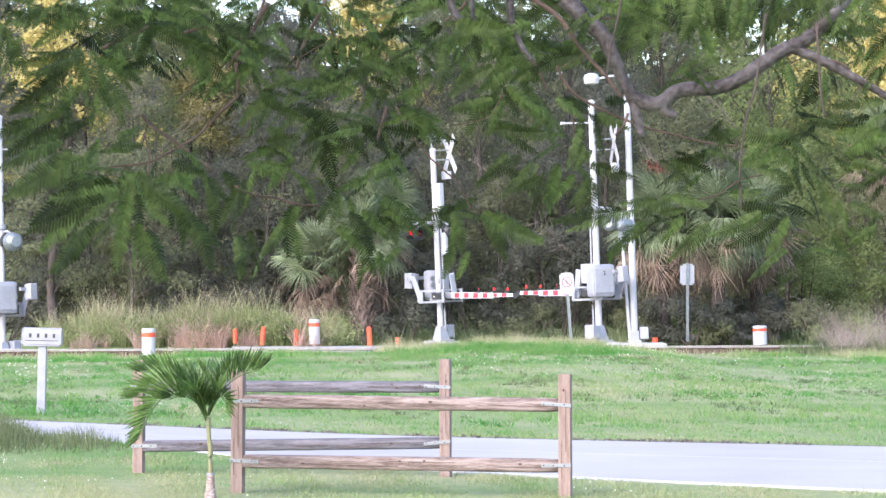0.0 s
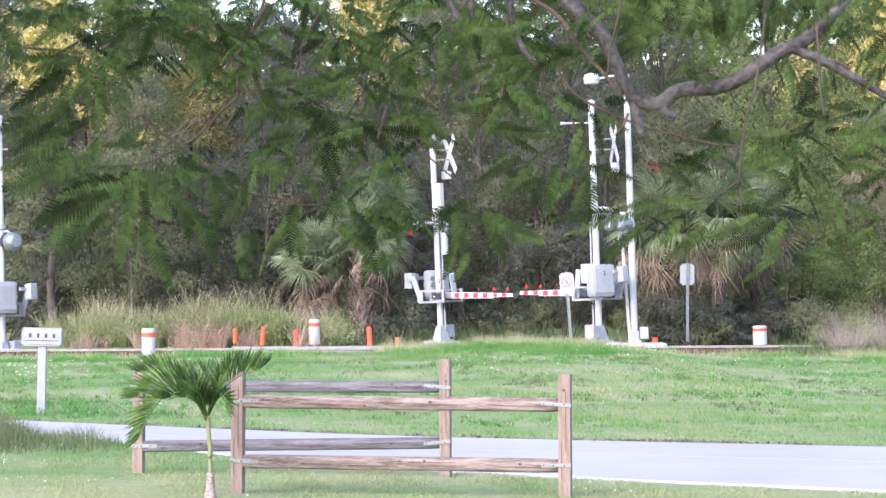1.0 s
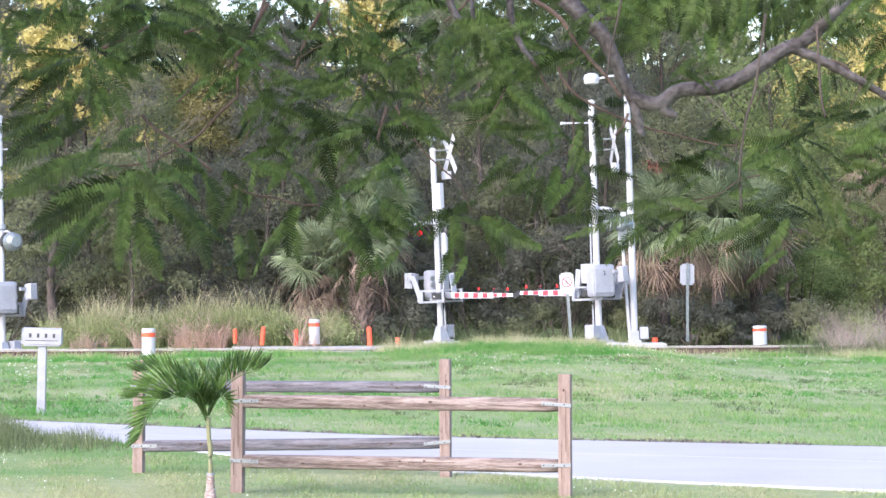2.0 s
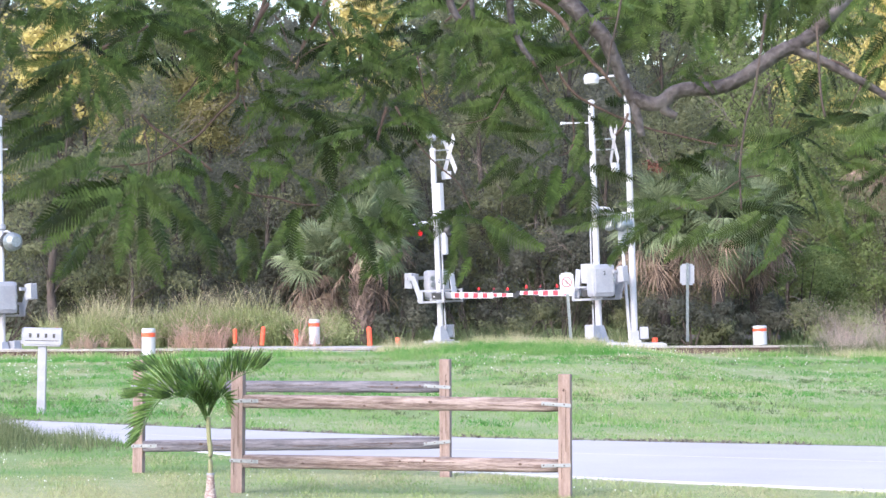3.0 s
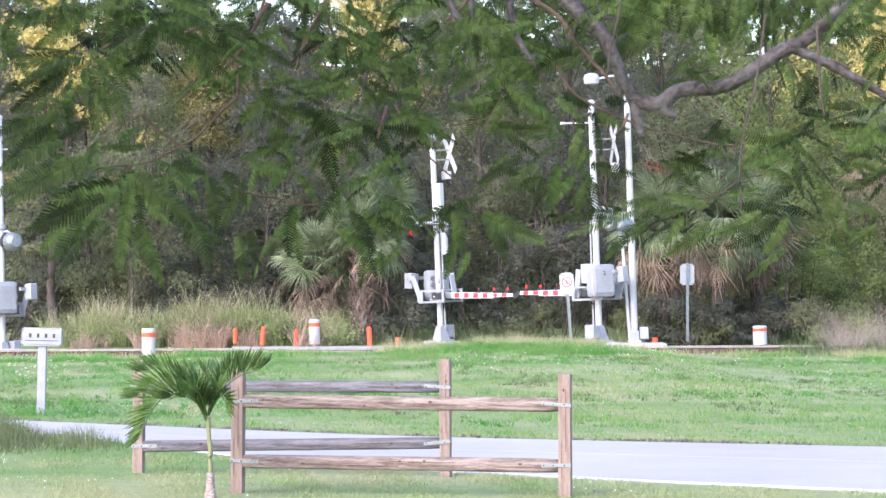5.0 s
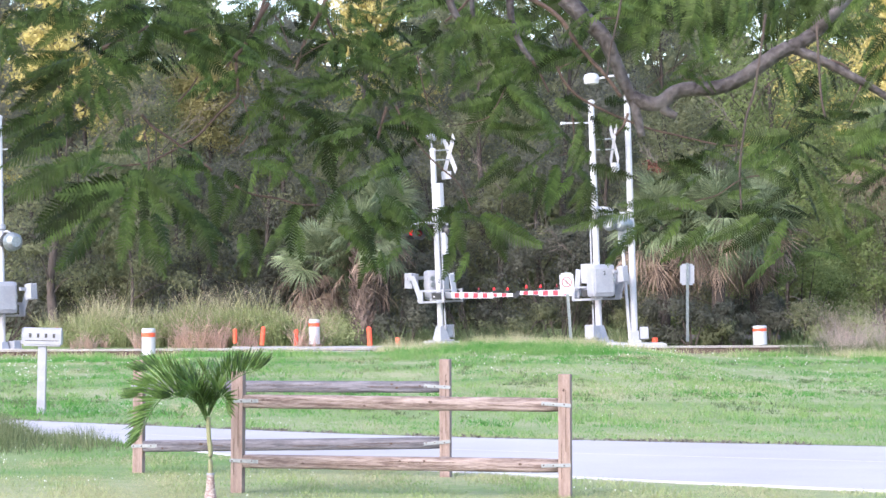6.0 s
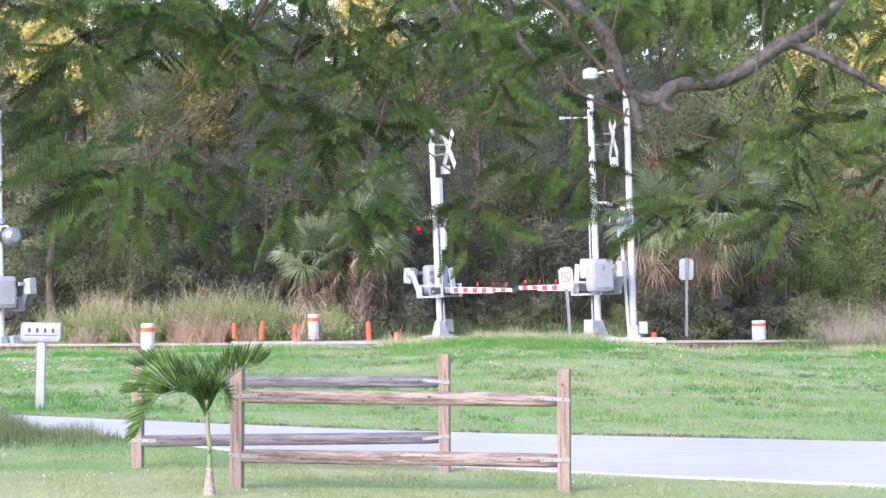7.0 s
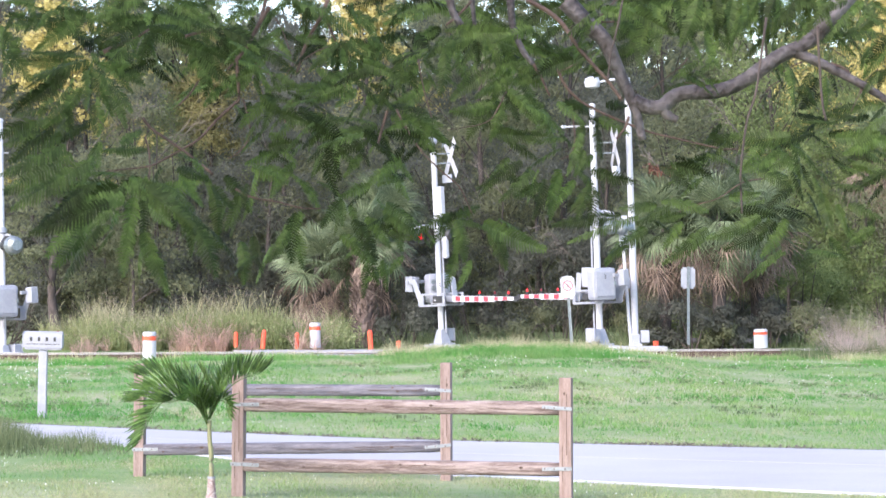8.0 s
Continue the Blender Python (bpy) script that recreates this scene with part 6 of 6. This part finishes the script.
    mid_low = [
        (-0.116, 1.857, -0.080, 1.833), (-0.100, 1.867, -0.122, 1.823), (-0.142, 1.851, -0.186, 1.818), (-0.286, 1.827, -0.210, 1.813), (-0.322, 1.817, -0.366, 1.782),
        (-0.240, 1.811, -0.162, 1.777), (-0.096, 1.815, -0.012, 1.825), (-0.040, 1.811, 0.008, 1.777), (-0.342, 1.887, -0.390, 1.853), (-0.314, 1.877, -0.302, 1.841),
        (-0.326, 1.937, -0.282, 1.902), (-0.164, 2.009, -0.136, 1.971), (-0.242, 2.009, -0.256, 1.961), (-0.282, 2.019, -0.316, 1.993), (-0.202, 2.019, -0.230, 1.971),
        (-0.354, 2.007, -0.384, 2.025), (-0.084, 1.995, -0.049, 2.010), (-0.116, 1.985, -0.144, 2.010), (-0.014, 1.941, -0.042, 1.923), (-0.094, 1.953, -0.129, 1.917),
        (-0.264, 1.875, -0.314, 1.865)]
    over_gate = [
        (0.068, 1.967, 0.004, 1.933), (0.078, 1.957, 0.100, 1.899), (0.058, 1.957, 0.068, 1.909), (0.102, 1.943, 0.124, 1.901), (0.018, 1.951, -0.006, 1.901),
        (0.158, 1.973, 0.104, 1.953), (0.200, 1.977, 0.144, 1.953), (0.268, 2.003, 0.204, 1.958), (0.278, 2.007, 0.340, 1.983), (0.088, 1.897, 0.008, 1.863),
        (0.122, 1.887, 0.064, 1.852), (0.114, 1.862, 0.170, 1.817), (0.110, 1.857, 0.136, 1.809), (0.218, 1.907, 0.114, 1.899), (0.230, 1.917, 0.154, 1.903),
        (0.272, 1.937, 0.214, 1.903), (0.088, 1.837, 0.014, 1.811), (0.102, 1.827, 0.074, 1.777), (0.144, 1.837, 0.220, 1.813), (0.200, 1.842, 0.250, 1.811),
        (0.274, 1.813, 0.320, 1.786)]
    over_limb = [
        (0.358, 1.989, 0.340, 1.909), (0.378, 2.009, 0.366, 1.929), (0.326, 1.979, 0.350, 1.949), (0.258, 1.989, 0.234, 1.941), (0.338, 1.999, 0.400, 1.973),
        (0.418, 2.025, 0.422, 1.961), (0.452, 2.027, 0.440, 1.941), (0.462, 1.957, 0.474, 1.901), (0.482, 2.027, 0.487, 1.955), (0.512, 2.027, 0.500, 1.965),
        (0.536, 2.023, 0.548, 1.955), (0.568, 2.019, 0.560, 1.961), (0.594, 2.027, 0.608, 1.965), (0.618, 2.019, 0.600, 1.951), (0.568, 1.951, 0.538, 1.917),
        (0.400, 2.021, 0.388, 1.967), (0.432, 1.995, 0.406, 1.957), (0.526, 1.995, 0.516, 1.945), (0.466, 2.019, 0.462, 1.975), (0.576, 1.995, 0.588, 1.945)]
    far_wing = [
        (0.611, 1.903, 0.628, 1.845), (0.678, 1.887, 0.688, 1.821), (0.642, 1.867, 0.670, 1.837), (0.688, 1.977, 0.750, 1.947), (0.718, 1.957, 0.780, 1.971),
        (0.778, 1.927, 0.746, 1.891), (0.788, 1.957, 0.756, 1.911), (0.698, 2.007, 0.654, 1.967), (0.760, 2.019, 0.714, 1.983), (0.656, 1.985, 0.620, 1.957),
        (0.746, 1.995, 0.791, 1.977), (0.716, 2.021, 0.676, 2.003), (0.771, 1.895, 0.746, 1.855), (0.616, 1.779, 0.512, 1.763), (0.658, 1.787, 0.582, 1.769),
        (0.570, 1.767, 0.524, 1.721), (0.614, 1.767, 0.680, 1.731), (0.694, 1.777, 0.772, 1.769), (0.726, 1.815, 0.666, 1.809), (0.782, 1.815, 0.726, 1.783), (0.690, 2.019, 0.644, 1.973), (0.722, 2.001, 0.668, 1.961), (0.666, 2.023, 0.690, 1.975)]
    low_left = [
        (-0.632, 1.737, -0.776, 1.667), (-0.580, 1.692, -0.728, 1.657), (-0.568, 1.677, -0.686, 1.647), (-0.596, 1.667, -0.732, 1.603), (-0.590, 1.653, -0.638, 1.625),
        (-0.612, 1.627, -0.686, 1.541), (-0.586, 1.617, -0.628, 1.585), (-0.552, 1.677, -0.570, 1.605), (-0.538, 1.707, -0.480, 1.667), (-0.534, 1.617, -0.512, 1.523),
        (-0.536, 1.599, -0.562, 1.541), (-0.526, 1.707, -0.608, 1.671), (-0.512, 1.687, -0.420, 1.657), (-0.482, 1.667, -0.436, 1.615), (-0.452, 1.637, -0.386, 1.561),
        (-0.438, 1.622, -0.396, 1.571), (-0.476, 1.727, -0.420, 1.709), (-0.464, 1.707, -0.442, 1.661), (-0.414, 1.697, -0.392, 1.661), (-0.532, 1.697, -0.462, 1.631),
        (-0.692, 1.797, -0.772, 1.762), (-0.672, 1.767, -0.776, 1.721), (-0.622, 1.747, -0.636, 1.701), (-0.584, 1.755, -0.526, 1.761)]
    low_mid = [
        (-0.352, 1.699, -0.382, 1.613), (-0.364, 1.677, -0.380, 1.621), (-0.342, 1.727, -0.280, 1.703), (-0.312, 1.762, -0.250, 1.775), (-0.282, 1.772, -0.318, 1.737),
        (-0.232, 1.807, -0.288, 1.762), (-0.208, 1.767, -0.182, 1.711), (-0.212, 1.739, -0.198, 1.681), (-0.214, 1.753, -0.242, 1.712), (-0.182, 1.672, -0.222, 1.622),
        (-0.182, 1.667, -0.182, 1.625), (-0.142, 1.787, -0.228, 1.773), (-0.132, 1.777, -0.080, 1.752), (-0.042, 1.777, -0.108, 1.785), (-0.132, 1.697, -0.188, 1.678),
        (-0.122, 1.697, -0.078, 1.717), (-0.104, 1.667, -0.030, 1.621), (-0.082, 1.657, -0.010, 1.617), (-0.164, 1.637, -0.110, 1.581), (-0.162, 1.597, -0.100, 1.541),
        (-0.112, 1.567, -0.092, 1.511), (-0.102, 1.557, -0.136, 1.527)]
    low_gate = [
        (-0.264, 1.649, -0.296, 1.571), (-0.278, 1.617, -0.306, 1.557), (-0.362, 1.597, -0.342, 1.531), (-0.332, 1.577, -0.388, 1.542), (-0.412, 1.687, -0.382, 1.611),
        (0.208, 1.761, 0.118, 1.728), (0.138, 1.737, 0.058, 1.688), (0.114, 1.712, 0.164, 1.672), (0.158, 1.722, 0.102, 1.672), (0.178, 1.707, 0.156, 1.641),
        (0.204, 1.717, 0.164, 1.647), (0.068, 1.633, 0.162, 1.567), (0.076, 1.617, 0.118, 1.561), (0.020, 1.643, 0.068, 1.665), (0.018, 1.637, 0.048, 1.571),
        (0.028, 1.627, 0.004, 1.571), (0.018, 1.577, 0.004, 1.521), (0.008, 1.647, -0.042, 1.624), (0.084, 1.787, 0.180, 1.773), (0.174, 1.697, 0.122, 1.675)]
    low_far = [
        (0.242, 1.787, 0.216, 1.721), (0.248, 1.757, 0.234, 1.711), (0.260, 1.722, 0.334, 1.694), (0.258, 1.697, 0.234, 1.641), (0.268, 1.687, 0.250, 1.631),
        (0.344, 1.641, 0.214, 1.613), (0.400, 1.657, 0.332, 1.632), (0.360, 1.617, 0.274, 1.567), (0.400, 1.617, 0.338, 1.587), (0.556, 1.717, 0.620, 1.703),
        (0.618, 1.717, 0.650, 1.671), (0.656, 1.707, 0.680, 1.671), (0.672, 1.677, 0.688, 1.611), (0.698, 1.657, 0.720, 1.611), (0.718, 1.657, 0.770, 1.638),
        (0.570, 1.667, 0.502, 1.653), (0.618, 1.687, 0.572, 1.663)]
    low_right = [
        (0.468, 1.617, 0.392, 1.552), (0.562, 1.637, 0.482, 1.582), (0.590, 1.627, 0.512, 1.562), (0.524, 1.649, 0.590, 1.639), (0.404, 1.665, 0.460, 1.653),
        (0.640, 1.635, 0.582, 1.665), (0.458, 1.707, 0.412, 1.682), (0.684, 1.597, 0.710, 1.561), (0.600, 1.577, 0.532, 1.532), (0.786, 1.717, 0.744, 1.692),
        (0.700, 1.565, 0.652, 1.587), (0.382, 1.633, 0.430, 1.647), (0.766, 1.615, 0.716, 1.585), (0.746, 1.685, 0.696, 1.705), (0.636, 1.805, 0.696, 1.819)]
    for row in (upper_wing, wing_drop, upper_mid, mid_low, over_gate, over_limb, far_wing, low_left, low_mid, low_gate, low_far, low_right):
        for x0, z0, x1, z1 in row:
            nearer = rnd.uniform(-2.0, -1.2) if row is low_left else 0.0  # this wing hangs furthest out
            leaf(x0, z0, x1, z1, nearer + rnd.uniform(-0.3, 0.1))
            behind = []
            for _ in range(1 + (z0 > 1.78) + (z0 > 1.9) + (row is low_left) + 2 * (row is over_limb) + (row is far_wing)):
                dx, dz = rnd.uniform(-0.03, 0.03), rnd.uniform(-0.012, 0.025)
                turn = rnd.uniform(-0.6, 0.6)
                ex, ez = (x1 - x0) * rnd.uniform(0.7, 1.0), (z1 - z0) * 0.9
                behind.append((x0 + dx, z0 + dz, x0 + dx + ex * math.cos(turn) - ez * math.sin(turn), z0 + dz + ex * math.sin(turn) + ez * math.cos(turn), nearer + rnd.uniform(0.15, 0.8)))
            spray(behind)
    for k in range(58):  # small leaves in the thin part, then the top of the curtain
        x, z, depth = rnd.uniform(-0.5, 0.8), rnd.uniform(1.62, 1.98), rnd.uniform(-0.2, 0.6)
        if k > 27:
            x, z = -0.40 + 0.62 * rnd.random(), 1.74 + 0.22 * rnd.random()
        if not -0.04 < x < 0.07 and not 0.18 < x < 0.37:
            twigs = []
            for _ in range(4):
                a, L = rnd.choice((0, math.pi)) + rnd.uniform(-0.6, 0.6), rnd.uniform(0.04, 0.07)
                px, pz = x + rnd.uniform(-0.04, 0.04), z + rnd.uniform(-0.03, 0.03)
                twigs.append((px, pz, px + L * math.cos(a), pz - L * abs(math.sin(a)) - 0.01, depth + rnd.uniform(-0.05, 0.05)))
            spray(twigs)
    for _ in range(30):
        x, z, depth = rnd.uniform(-0.8, 0.8), 2.05 - 0.10 * rnd.random() ** 1.3, rnd.uniform(-0.1, 0.8)
        if -0.23 < x < -0.06:
            continue
        twigs = []
        for _ in range(3):
            a, L = rnd.choice((0, math.pi)) + rnd.uniform(-0.5, 0.5), rnd.uniform(0.07, 0.12)
            px = x + rnd.uniform(-0.05, 0.05)
            twigs.append((px, z, px + L * math.cos(a), z - L * abs(math.sin(a)) - 0.015, depth + rnd.uniform(-0.1, 0.1)))
        spray(twigs)


build_poinciana()


# ---- what moves ----
def motions():
    for ob, m, phase in SWAY:
        rows = []
        low = min(max((1.85 - m.translation.z) / 0.3, 0.15), 1.0)  # the hanging ends sway most
        wing = 3.0 * m.translation.x
        for i in range(17):
            s = i * 0.5
            a = 2.2 * math.sin(2.1 * s + phase) + 1.1 * math.sin(4.7 * s + phase * 2.3)
            b = 3.0 * math.sin(1.7 * s + phase * 1.7)
            swing = Matrix.Translation((0.004 * low * math.sin(2.6 * s + wing), 0, 0.006 * low * math.sin(1.25 * s + wing + 1.2)))
            rows.append((s, swing @ m @ pose(0, 0, 0, b, a, 0.5 * a)))
        walk(ob, rows)
    for ob, phase, m in LAMPS:
        rows, turn = [(0.0, m @ pose(0, 0, 0, 0, 0, 180.0 * (1 - phase)))], 180.0 * (1 - phase)
        for i in range(19):
            s = 0.3 + 0.42 * i
            if s > 7.9:
                break
            rows.append((s - 0.1, m @ pose(0, 0, 0, 0, 0, turn)))
            for j, dt in ((1, -1 / 15), (2, -1 / 30), (3, 0.0)):
                rows.append((s + dt, m @ pose(0, 0, 0, 0, 0, turn + 60 * j)))
            turn += 180
        rows.append((8.0, m @ pose(0, 0, 0, 0, 0, turn)))
        walk(ob, rows)


motions()
